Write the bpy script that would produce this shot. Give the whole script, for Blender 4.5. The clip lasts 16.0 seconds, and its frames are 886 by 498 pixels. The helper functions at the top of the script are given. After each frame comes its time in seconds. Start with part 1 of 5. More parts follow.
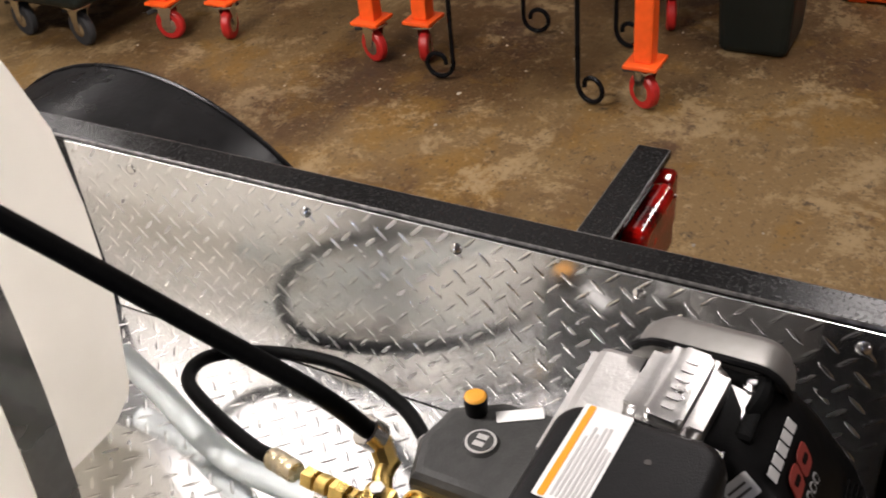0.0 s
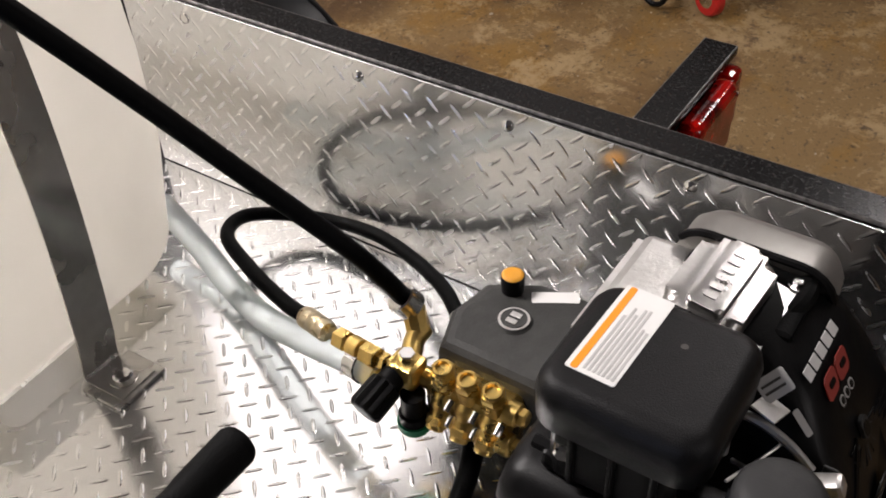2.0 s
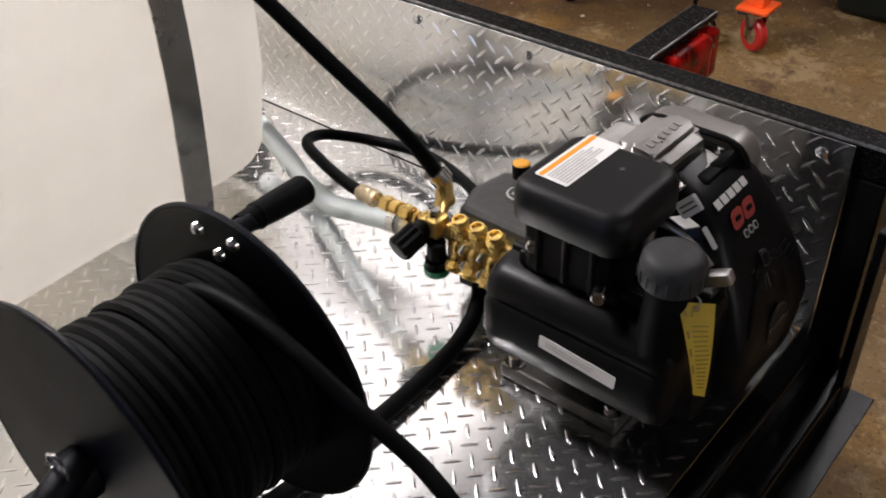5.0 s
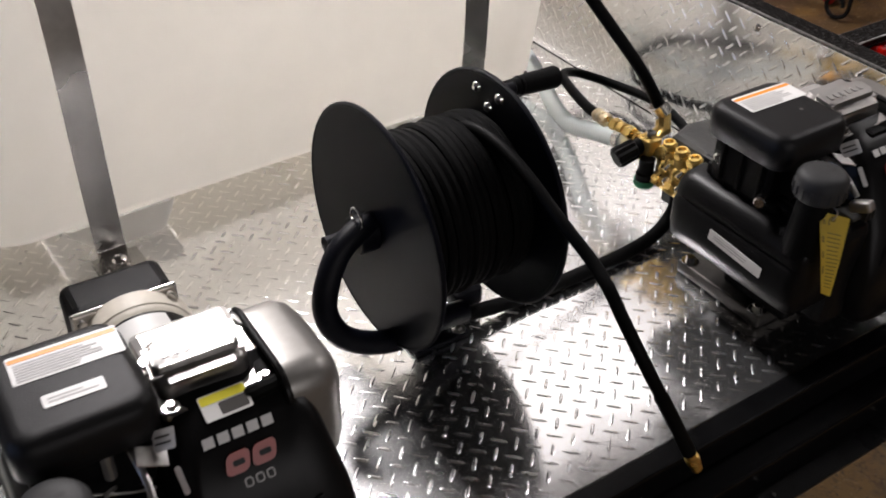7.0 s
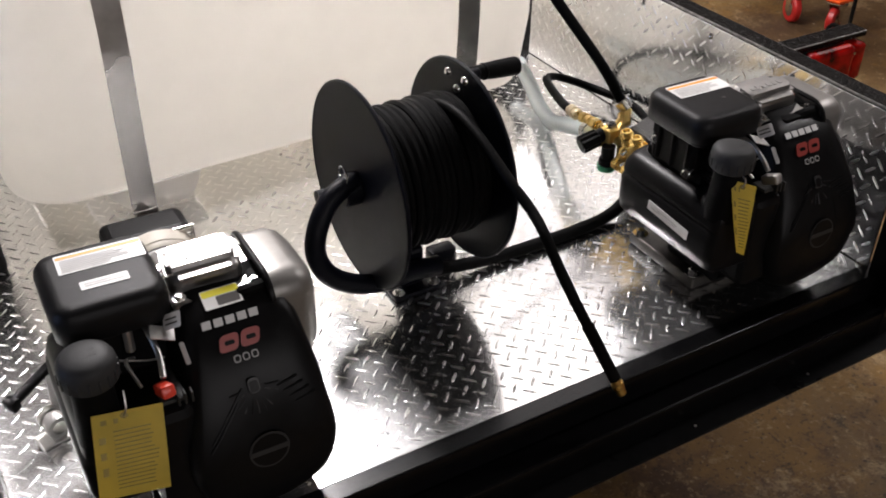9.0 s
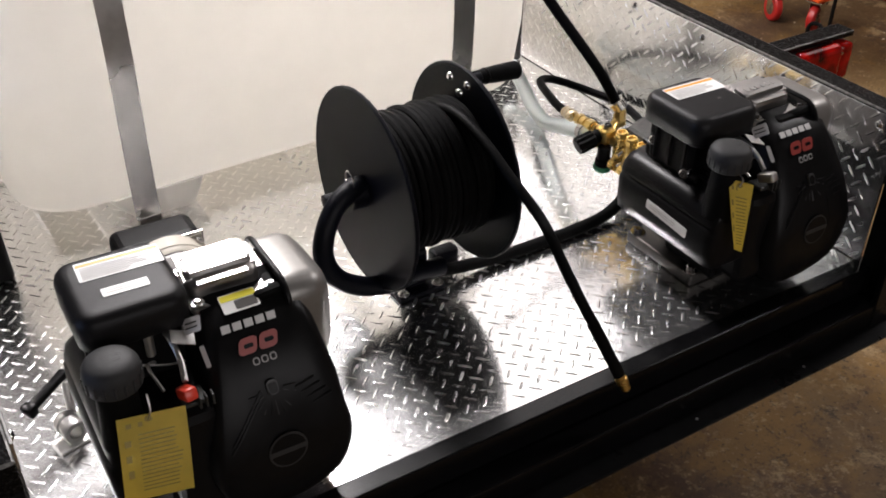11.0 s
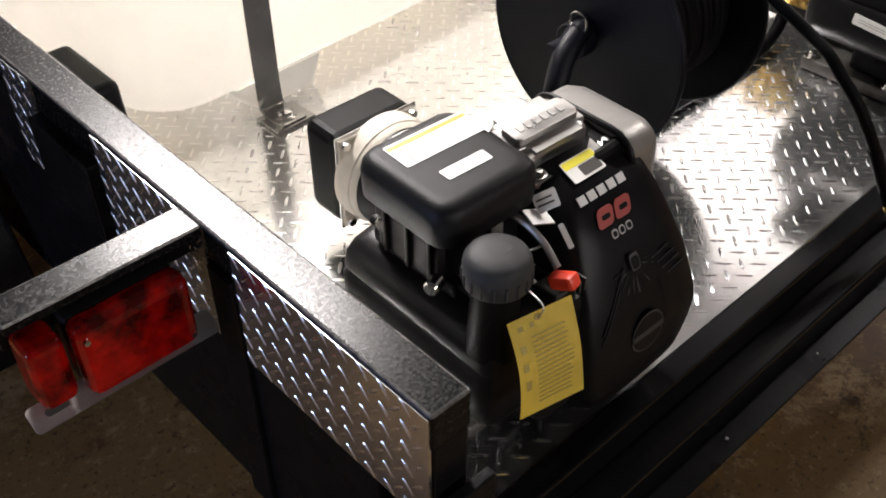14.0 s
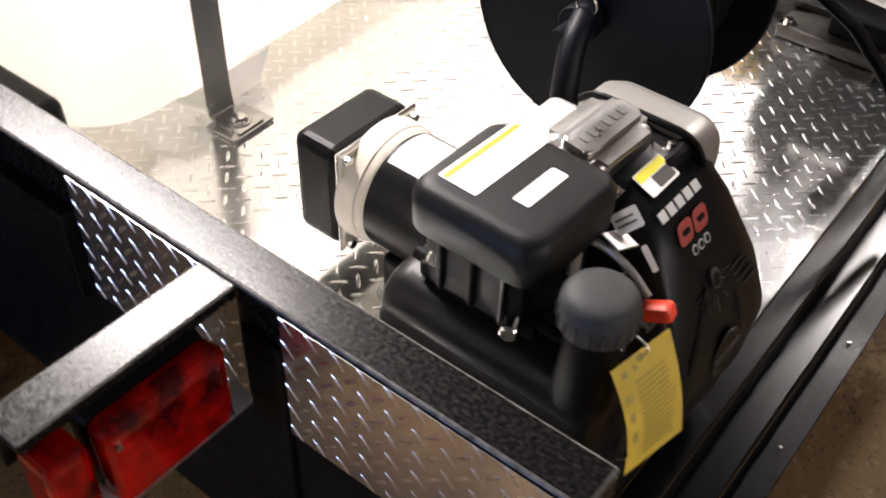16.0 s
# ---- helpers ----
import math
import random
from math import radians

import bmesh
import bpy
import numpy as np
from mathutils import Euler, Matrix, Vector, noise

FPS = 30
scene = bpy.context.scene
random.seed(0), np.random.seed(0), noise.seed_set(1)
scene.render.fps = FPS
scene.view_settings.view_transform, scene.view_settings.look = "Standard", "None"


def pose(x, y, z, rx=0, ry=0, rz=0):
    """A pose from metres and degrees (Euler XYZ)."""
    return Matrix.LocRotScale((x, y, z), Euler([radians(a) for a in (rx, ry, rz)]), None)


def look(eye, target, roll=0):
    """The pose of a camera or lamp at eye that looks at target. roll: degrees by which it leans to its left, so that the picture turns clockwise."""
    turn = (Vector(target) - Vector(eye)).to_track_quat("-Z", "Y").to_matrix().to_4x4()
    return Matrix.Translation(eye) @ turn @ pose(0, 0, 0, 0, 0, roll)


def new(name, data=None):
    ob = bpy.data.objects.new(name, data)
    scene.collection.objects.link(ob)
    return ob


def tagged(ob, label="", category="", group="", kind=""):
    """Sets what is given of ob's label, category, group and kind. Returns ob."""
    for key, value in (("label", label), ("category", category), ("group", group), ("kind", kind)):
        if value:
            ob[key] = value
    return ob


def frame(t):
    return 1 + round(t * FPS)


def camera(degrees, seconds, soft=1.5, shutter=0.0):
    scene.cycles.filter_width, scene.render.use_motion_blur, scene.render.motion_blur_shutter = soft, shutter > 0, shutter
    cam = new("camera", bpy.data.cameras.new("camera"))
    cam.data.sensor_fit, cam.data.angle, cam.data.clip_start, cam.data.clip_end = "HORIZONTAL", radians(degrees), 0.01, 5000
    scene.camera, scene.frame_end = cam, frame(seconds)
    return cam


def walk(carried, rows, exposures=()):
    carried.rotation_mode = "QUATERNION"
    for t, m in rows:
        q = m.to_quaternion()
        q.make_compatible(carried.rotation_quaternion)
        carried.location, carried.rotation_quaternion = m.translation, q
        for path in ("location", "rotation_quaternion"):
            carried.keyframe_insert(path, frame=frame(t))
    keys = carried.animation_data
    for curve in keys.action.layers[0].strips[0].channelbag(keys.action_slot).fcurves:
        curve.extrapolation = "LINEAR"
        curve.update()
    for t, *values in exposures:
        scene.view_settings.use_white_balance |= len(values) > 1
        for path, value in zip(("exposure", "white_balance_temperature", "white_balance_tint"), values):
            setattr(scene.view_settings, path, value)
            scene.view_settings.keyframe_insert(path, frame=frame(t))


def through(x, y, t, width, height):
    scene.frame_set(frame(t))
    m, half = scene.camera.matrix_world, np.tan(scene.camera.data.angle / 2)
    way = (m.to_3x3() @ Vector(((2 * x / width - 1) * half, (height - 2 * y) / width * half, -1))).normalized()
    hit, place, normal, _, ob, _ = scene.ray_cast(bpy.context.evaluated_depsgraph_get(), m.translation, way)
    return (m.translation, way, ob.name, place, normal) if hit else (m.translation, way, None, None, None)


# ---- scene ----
cam = camera(47.3, 16.0, soft=1.8, shutter=0.38)
PATH = [
    (0, (0.638, -0.025, 0.92), (2.02, 0.834, -0.242), -6.0),
    (0.5, (0.627, -0.006, 0.91), (1.968, 0.914, -0.254), -4.4),
    (1, (0.619, -0.006, 0.896), (1.894, 0.916, -0.339), -2.7),
    (1.5, (0.622, -0.01, 0.89), (1.865, 0.854, -0.417), -1.9),
    (2, (0.624, -0.018, 0.89), (1.863, 0.845, -0.421), -2.4),
    (2.5, (0.606, -0.045, 0.889), (1.841, 0.823, -0.423), -2.3),
    (3, (0.574, -0.092, 0.902), (1.8, 0.789, -0.41), -2.3),
    (3.2, (0.569, -0.131, 0.9), (1.77, 0.789, -0.408), -2.3),
    (5.3, (0.312, -0.302, 0.91), (1.53, 0.779, -0.25), -1.1),
    (5.5, (0.296, -0.299, 0.928), (1.394, 0.889, -0.248), -2.3),
    (6, (0.249, -0.409, 0.934), (1.149, 0.83, -0.352), -0.9),
    (6.5, (0.209, -0.507, 0.964), (1.03, 0.793, -0.314), -0.1),
    (7, (0.085, -0.602, 0.986), (0.977, 0.731, -0.209), 1.0),
    (7.5, (-0.007, -0.707, 1.037), (0.957, 0.58, -0.153), 2.4),
    (8, (-0.003, -0.794, 1.015), (0.905, 0.587, -0.111), 0.6),
    (8.5, (0.047, -0.862, 1.048), (0.915, 0.52, -0.108), 1.4),
    (9, (0.029, -0.895, 1.042), (0.867, 0.52, -0.097), 0.8),
    (9.2, (0.028, -0.899, 1.037), (0.854, 0.526, -0.097), 0.7),
    (11.3, (-0.045, -0.893, 1.062), (0.854, 0.483, -0.078), 0.7),
    (11.5, (-0.091, -0.87, 1.05), (0.869, 0.464, -0.09), 1.0),
    (12, (-0.204, -0.84, 1.063), (0.859, 0.354, -0.139), -0.1),
    (12.5, (-0.292, -0.768, 1.017), (0.721, 0.443, -0.211), -0.7),
    (13, (-0.326, -0.631, 0.957), (0.635, 0.586, -0.306), 0.9),
    (13.5, (-0.338, -0.496, 0.924), (0.606, 0.698, -0.372), -1.6),
    (14, (-0.382, -0.444, 0.918), (0.641, 0.66, -0.398), -0.4),
    (14.5, (-0.422, -0.428, 0.918), (0.643, 0.646, -0.39), 0.2),
    (15, (-0.414, -0.418, 0.92), (0.658, 0.632, -0.402), 0.3),
    (15.5, (-0.371, -0.379, 0.91), (0.667, 0.65, -0.456), 0.7),
    (16, (-0.396, -0.205, 0.869), (0.774, 0.668, -0.498), 2.3),
]
walk(cam, [(t, look(eye, target, roll)) for t, eye, target, roll in PATH], [
    (0, -0.22, 6450, 16), (1, -0.35, 6430, 16), (3, -0.5, 6400, 16), (5.5, -0.38, 6240, 16), (7, -0.42, 6280, 16), (8, -0.38, 6280, 16), (9, -0.25, 6280, 16),
    (12, -0.05, 6250, 15), (13, 0.28, 6220, 14), (14, 0.56, 6420, 14), (15, 0.74, 6450, 15), (16, 0.9, 6520, 16)])

# ---- light: ceiling tubes of the garage, one window and added fill lights ----
world = bpy.data.worlds.new("world")
scene.world = world
world.use_nodes = True
world.node_tree.nodes["Background"].inputs["Color"].default_value = (0.9, 0.85, 0.8, 1)
world.node_tree.nodes["Background"].inputs["Strength"].default_value = 0.0015

FLOOR_Z = -0.52
CEIL_Z = 2.1
# x, y, length, width and watts of each fixture
# last two are unseen extras added to brighten the far floor
TUBES = [(0.8, 2.0, 0.3, 1.2, 185), (2.15, 1.9, 1.05, 1.1, 8.5), (3.45, 1.15, 1.5, 0.6, 3.4), (3.45, 1.75, 1.5, 0.6, 3.4), (3.45, 2.75, 1.5, 0.6, 2.8), (3.3, 0.1, 1.2, 0.24, 46), (2.9, 3.6, 1.2, 0.24, 42)]
for lx, ly, length, width, watts in TUBES:
    lamp = bpy.data.lights.new("tube_light", "AREA")
    lamp.shape, lamp.size, lamp.size_y = "RECTANGLE", length, width
    lamp.energy, lamp.color = watts, (1.0, 0.96, 0.905)
    ob = new("tube_light", lamp)
    ob.matrix_world = pose(lx, ly, CEIL_Z - 0.115)
# unseen fill panel added at the south wall, behind the trailer's open end
FILL_AT = (0.5, -4.42, 1.45)
lamp = bpy.data.lights.new("fill_panel", "AREA")
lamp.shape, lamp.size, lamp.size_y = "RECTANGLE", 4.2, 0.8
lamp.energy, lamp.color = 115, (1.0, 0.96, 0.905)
ob = new("fill_panel", lamp)
ob.matrix_world = look(FILL_AT, (FILL_AT[0], 0, 0.2))
# daylight through the small window of the west wall
WIN = (-4.2, 0.9, 0.75)
lamp = bpy.data.lights.new("window_light", "AREA")
lamp.shape, lamp.size, lamp.size_y = "RECTANGLE", 1.1, 0.9
lamp.energy, lamp.color = 60, (0.46, 0.62, 1.0)
ob = new("window_light", lamp)
ob.matrix_world = look((WIN[0] - 0.08, WIN[1], WIN[2]), (0, WIN[1], WIN[2]))


# ---- materials ----
def material(name, colour, rough=0.5, metal=0.0, vary=0.12, scale=30.0, bump=0.0, bump_scale=None, coat=0.0,
             rough_vary=0.08, stain=None, stain_scale=3.0, stain_amount=0.5, transmission=0.0, sss=0.0, spec=0.5, through=0.0, second=0.0):
    """Principled surface with grain, large stains and fine relief in object space."""
    m = bpy.data.materials.new(name)
    m.use_nodes = True
    nt = m.node_tree
    n, l = nt.nodes, nt.links
    p = n["Principled BSDF"]
    co = n.new("ShaderNodeTexCoord")
    grain = n.new("ShaderNodeTexNoise")
    grain.inputs["Scale"].default_value = scale
    grain.inputs["Detail"].default_value = 6
    l.new(co.outputs["Object"], grain.inputs["Vector"])
    ramp = n.new("ShaderNodeMapRange")
    ramp.inputs["To Min"].default_value, ramp.inputs["To Max"].default_value = 1 - vary, 1 + vary
    ramp.inputs["From Min"].default_value, ramp.inputs["From Max"].default_value = 0.3, 0.7
    l.new(grain.outputs["Fac"], ramp.inputs["Value"])
    base = n.new("ShaderNodeMix")
    base.data_type = "RGBA"
    base.inputs["A"].default_value = (*colour, 1)
    base.inputs["B"].default_value = (*(stain or colour), 1)
    big = n.new("ShaderNodeTexNoise")
    big.inputs["Scale"].default_value = stain_scale
    big.inputs["Detail"].default_value = 5
    big.inputs["Roughness"].default_value = 0.6
    l.new(co.outputs["Object"], big.inputs["Vector"])
    br = n.new("ShaderNodeMapRange")
    br.inputs["From Min"].default_value, br.inputs["From Max"].default_value = 0.45, 0.65
    br.inputs["To Max"].default_value = stain_amount
    l.new(big.outputs["Fac"], br.inputs["Value"])
    l.new(br.outputs["Result"], base.inputs["Factor"])
    mul = n.new("ShaderNodeVectorMath")
    mul.operation = "SCALE"
    l.new(base.outputs["Result"], mul.inputs[0])
    l.new(ramp.outputs["Result"], mul.inputs["Scale"])
    l.new(mul.outputs["Vector"], p.inputs["Base Color"])
    rr = n.new("ShaderNodeMapRange")
    rr.inputs["From Min"].default_value, rr.inputs["From Max"].default_value = 0.3, 0.7
    rr.inputs["To Min"].default_value, rr.inputs["To Max"].default_value = max(0.02, rough - rough_vary), min(1, rough + rough_vary)
    l.new(big.outputs["Fac"], rr.inputs["Value"])
    l.new(rr.outputs["Result"], p.inputs["Roughness"])
    p.inputs["Metallic"].default_value = metal
    p.inputs["Coat Weight"].default_value = coat
    p.inputs["Transmission Weight"].default_value = transmission
    p.inputs["Subsurface Weight"].default_value = sss
    p.inputs["Specular IOR Level"].default_value = spec
    if sss:
        p.inputs["Subsurface Radius"].default_value = (0.03, 0.03, 0.025)
    if through:
        tl = n.new("ShaderNodeBsdfTranslucent")
        l.new(mul.outputs["Vector"], tl.inputs["Color"])
        mixed = n.new("ShaderNodeMixShader")
        mixed.inputs["Fac"].default_value = through
        l.new(p.outputs["BSDF"], mixed.inputs[1])
        l.new(tl.outputs["BSDF"], mixed.inputs[2])
        l.new(mixed.outputs["Shader"], n["Material Output"].inputs["Surface"])
    if second:
        g = n.new("ShaderNodeBsdfAnisotropic")
        g.inputs["Roughness"].default_value = 0.4
        l.new(mul.outputs["Vector"], g.inputs["Color"])
        mixed = n.new("ShaderNodeMixShader")
        mixed.inputs["Fac"].default_value = second
        l.new(p.outputs["BSDF"], mixed.inputs[1])
        l.new(g.outputs["BSDF"], mixed.inputs[2])
        l.new(mixed.outputs["Shader"], n["Material Output"].inputs["Surface"])
    if bump:
        fine = n.new("ShaderNodeTexNoise")
        fine.inputs["Scale"].default_value = bump_scale or scale * 4
        fine.inputs["Detail"].default_value = 4
        l.new(co.outputs["Object"], fine.inputs["Vector"])
        b = n.new("ShaderNodeBump")
        b.inputs["Strength"].default_value = bump
        b.inputs["Distance"].default_value = 0.002
        l.new(fine.outputs["Fac"], b.inputs["Height"])
        l.new(b.outputs["Normal"], p.inputs["Normal"])
    return m


PLATE = material("bright_tread_plate", (0.90, 0.90, 0.895), 0.15, 1.0, 0.03, 60, 0.05, 18, rough_vary=0.05, stain=(0.82, 0.82, 0.82), stain_scale=9, second=0.16)
PLATE_LUG = material("worn_tread_lugs", (0.94, 0.94, 0.935), 0.25, 1.0, 0.06, 60, 0.1, 90, rough_vary=0.08, stain=(0.84, 0.84, 0.84), stain_scale=8)
BLACK_STEEL = material("black_painted_steel", (0.0055, 0.0054, 0.0056), 0.3, 0.0, 0.3, 40, 0.16, 120, spec=0.085, stain=(0.006, 0.006, 0.006), stain_scale=9)
# pale edge: rubbed paint with the rail's edge highlight put into the colour
EDGE_WORN_LIT = material("rubbed_lit_edge", (0.12, 0.115, 0.11), 0.42, 0.6, 0.4, 160, 0.2, 300, stain=(0.03, 0.028, 0.027), stain_scale=60, stain_amount=0.8)
GLOSS_BLACK = material("gloss_black_paint", (0.0034, 0.0034, 0.0037), 0.2, 0.0, 0.3, 40, 0.03, 60, spec=0.28, rough_vary=0.04)
RAIL_WORN = material("worn_black_rail", (0.0035, 0.0034, 0.0034), 0.24, 0.0, 0.3, 260, 0.05, 420, spec=0.11, rough_vary=0.08, stain=(0.026, 0.024, 0.023), stain_scale=260, stain_amount=0.25)
POLY = material("white_polyethylene", (0.85, 0.83, 0.785), 0.4, 0.0, 0.02, 14, 0.06, 60, stain=(0.82, 0.80, 0.75), stain_scale=2, through=0.7)
# same plastic, paler and less translucent so the shaded feet look bright
POLY_FEET = material("brightened_white_polyethylene", (0.9, 0.885, 0.85), 0.4, 0.0, 0.02, 14, 0.06, 60, stain=(0.85, 0.83, 0.78), stain_scale=2, through=0.3)
STRAP = material("stainless_strap", (0.58, 0.565, 0.54), 0.27, 1.0, 0.08, 50, 0.05, 200)
ENGINE_BLACK = material("engine_black_plastic", (0.0065, 0.0063, 0.0065), 0.34, 0.0, 0.15, 80, 0.1, 500, spec=0.11)
SATIN_BLACK = material("satin_black_cover", (0.009, 0.0088, 0.009), 0.42, 0.0, 0.12, 80, 0.25, 700, spec=0.14)
CAP_GREY = material("dark_grey_cap", (0.034, 0.034, 0.034), 0.55, 0.0, 0.12, 60, 0.2, 600, spec=0.14)
PUMP_GREY = material("pump_grey_casting", (0.03, 0.03, 0.028), 0.5, 0.0, 0.2, 60, 0.4, 300, spec=0.35, stain=(0.055, 0.054, 0.05), stain_scale=12)
CAST = material("cast_aluminium", (0.60, 0.59, 0.57), 0.42, 1.0, 0.08, 60, 0.3, 250, stain=(0.64, 0.63, 0.61), stain_scale=14)
POLISHED = material("polished_casting", (0.42, 0.41, 0.395), 0.33, 1.0, 0.06, 60, 0.15, 120, stain=(0.42, 0.41, 0.395), stain_scale=14)
ROUGH_CAST = material("dull_casting", (0.075, 0.07, 0.065), 0.55, 0.8, 0.15, 60, 0.4, 250, stain=(0.12, 0.113, 0.1), stain_scale=14)
CHROME = material("bright_metal", (0.78, 0.77, 0.75), 0.16, 1.0, 0.05, 60)
SILVER = material("silver_paint", (0.26, 0.25, 0.235), 0.4, 0.65, 0.05, 90, 0.1, 500)
PALE_BRASS = material("nickel_washed_brass", (0.66, 0.55, 0.36), 0.3, 1.0, 0.15, 90, 0.15, 200, stain=(0.6, 0.56, 0.48), stain_scale=40)
BRASS = material("brass", (0.80, 0.56, 0.18), 0.3, 1.0, 0.12, 70, 0.15, 200, stain=(0.50, 0.33, 0.11), stain_scale=30)
RUBBER = material("black_rubber_hose", (0.0024, 0.0024, 0.0024), 0.55, 0.0, 0.2, 120, 0.25, 400, spec=0.06, stain=(0.005, 0.005, 0.005), stain_scale=14)
REEL_BLACK = material("reel_black_powder_coat", (0.0026, 0.0029, 0.0055), 0.42, 0.0, 0.12, 80, 0.25, 900, spec=0.14)
WHITE_LABEL = material("white_label", (0.70, 0.69, 0.67), 0.45, 0.0, 0.03, 50)
ORANGE_LABEL = material("orange_label", (0.80, 0.27, 0.006), 0.45, 0.0, 0.03, 50)
YELLOW_LABEL = material("yellow_label", (0.78, 0.70, 0.04), 0.45, 0.0, 0.03, 50)
YELLOW_TAG = material("yellow_card", (0.80, 0.62, 0.10), 0.6, 0.0, 0.06, 40, 0.1, 90)
PRINT_WHITE = material("white_print", (0.50, 0.49, 0.48), 0.45, 0.0, 0.05, 90)
INK = material("dark_ink", (0.05, 0.045, 0.04), 0.6, 0.0, 0.1, 50)
TAG_INK = material("brown_ink", (0.36, 0.27, 0.06), 0.6, 0.0, 0.1, 50)
GREY_INK = material("grey_ink", (0.42, 0.41, 0.40), 0.6, 0.0, 0.1, 50)
EMBOSS = material("embossed_grey", (0.022, 0.022, 0.022), 0.5, 0.0, 0.1, 60)
RED_PRINT = material("red_print", (0.30, 0.045, 0.036), 0.4, 0.0, 0.08, 60)
RED_PLASTIC = material("red_plastic", (0.75, 0.06, 0.03), 0.35, 0.0, 0.05, 60)
# dark and bright red blotches stand in for glints of the lens facets
RED_LENS = material("red_lens", (0.30, 0.004, 0.002), 0.06, 0.0, 0.35, 45, 0.35, 45, spec=0.5, stain=(0.035, 0.0008, 0.0008), stain_scale=19, stain_amount=1.0)
ORANGE_PAINT = material("orange_paint", (0.85, 0.10, 0.01), 0.4, 0.0, 0.08, 40, coat=0.2)
CREAM = material("cream_casting", (0.66, 0.61, 0.52), 0.45, 0.0, 0.06, 60, 0.15, 200)
YELLOW_CAP = material("yellow_plastic", (0.62, 0.27, 0.01), 0.5, 0.0, 0.06, 90, 0.4, 500)
GREEN_PLASTIC = material("green_plastic", (0.02, 0.30, 0.14), 0.4, 0.0, 0.1, 60)
DARK_GREEN = material("dark_green_plastic", (0.003, 0.007, 0.0055), 0.5, 0.0, 0.12, 40, 0.1, 100)
TYRE = material("tyre_rubber", (0.018, 0.018, 0.018), 0.75, 0.0, 0.2, 50, 0.3, 200)
RED_WHEEL = material("red_caster_wheel", (0.40, 0.015, 0.012), 0.45, 0.0, 0.12, 60)
PLYWOOD = material("garage_wall_board", (0.20, 0.15, 0.11), 0.8, 0.0, 0.15, 8, 0.2, 60, stain=(0.12, 0.085, 0.06), stain_scale=1.5)
CRUMB = material("pale_chips", (0.34, 0.29, 0.22), 0.8, 0.0, 0.5, 3)
CEILING = material("dark_ceiling", (0.10, 0.09, 0.08), 0.9, 0.0, 0.15, 6, 0.2, 40)
FIXTURE = material("white_enamel", (0.7, 0.7, 0.68), 0.5, 0.0, 0.05, 20)


def clear_hose_material():
    m = bpy.data.materials.new("clear_vinyl_hose")
    m.use_nodes = True
    n, l = m.node_tree.nodes, m.node_tree.links
    p = n["Principled BSDF"]
    co = n.new("ShaderNodeTexCoord")
    noise_tex = n.new("ShaderNodeTexNoise")
    noise_tex.inputs["Scale"].default_value = 40
    l.new(co.outputs["Object"], noise_tex.inputs["Vector"])
    mr = n.new("ShaderNodeMapRange")
    mr.inputs["To Min"].default_value, mr.inputs["To Max"].default_value = 0.22, 0.42
    l.new(noise_tex.outputs["Fac"], mr.inputs["Value"])
    l.new(mr.outputs["Result"], p.inputs["Roughness"])
    p.inputs["Base Color"].default_value = (0.86, 0.93, 0.94, 1)
    p.inputs["Transmission Weight"].default_value = 0.85
    p.inputs["IOR"].default_value = 1.18
    return m


CLEAR_HOSE = clear_hose_material()


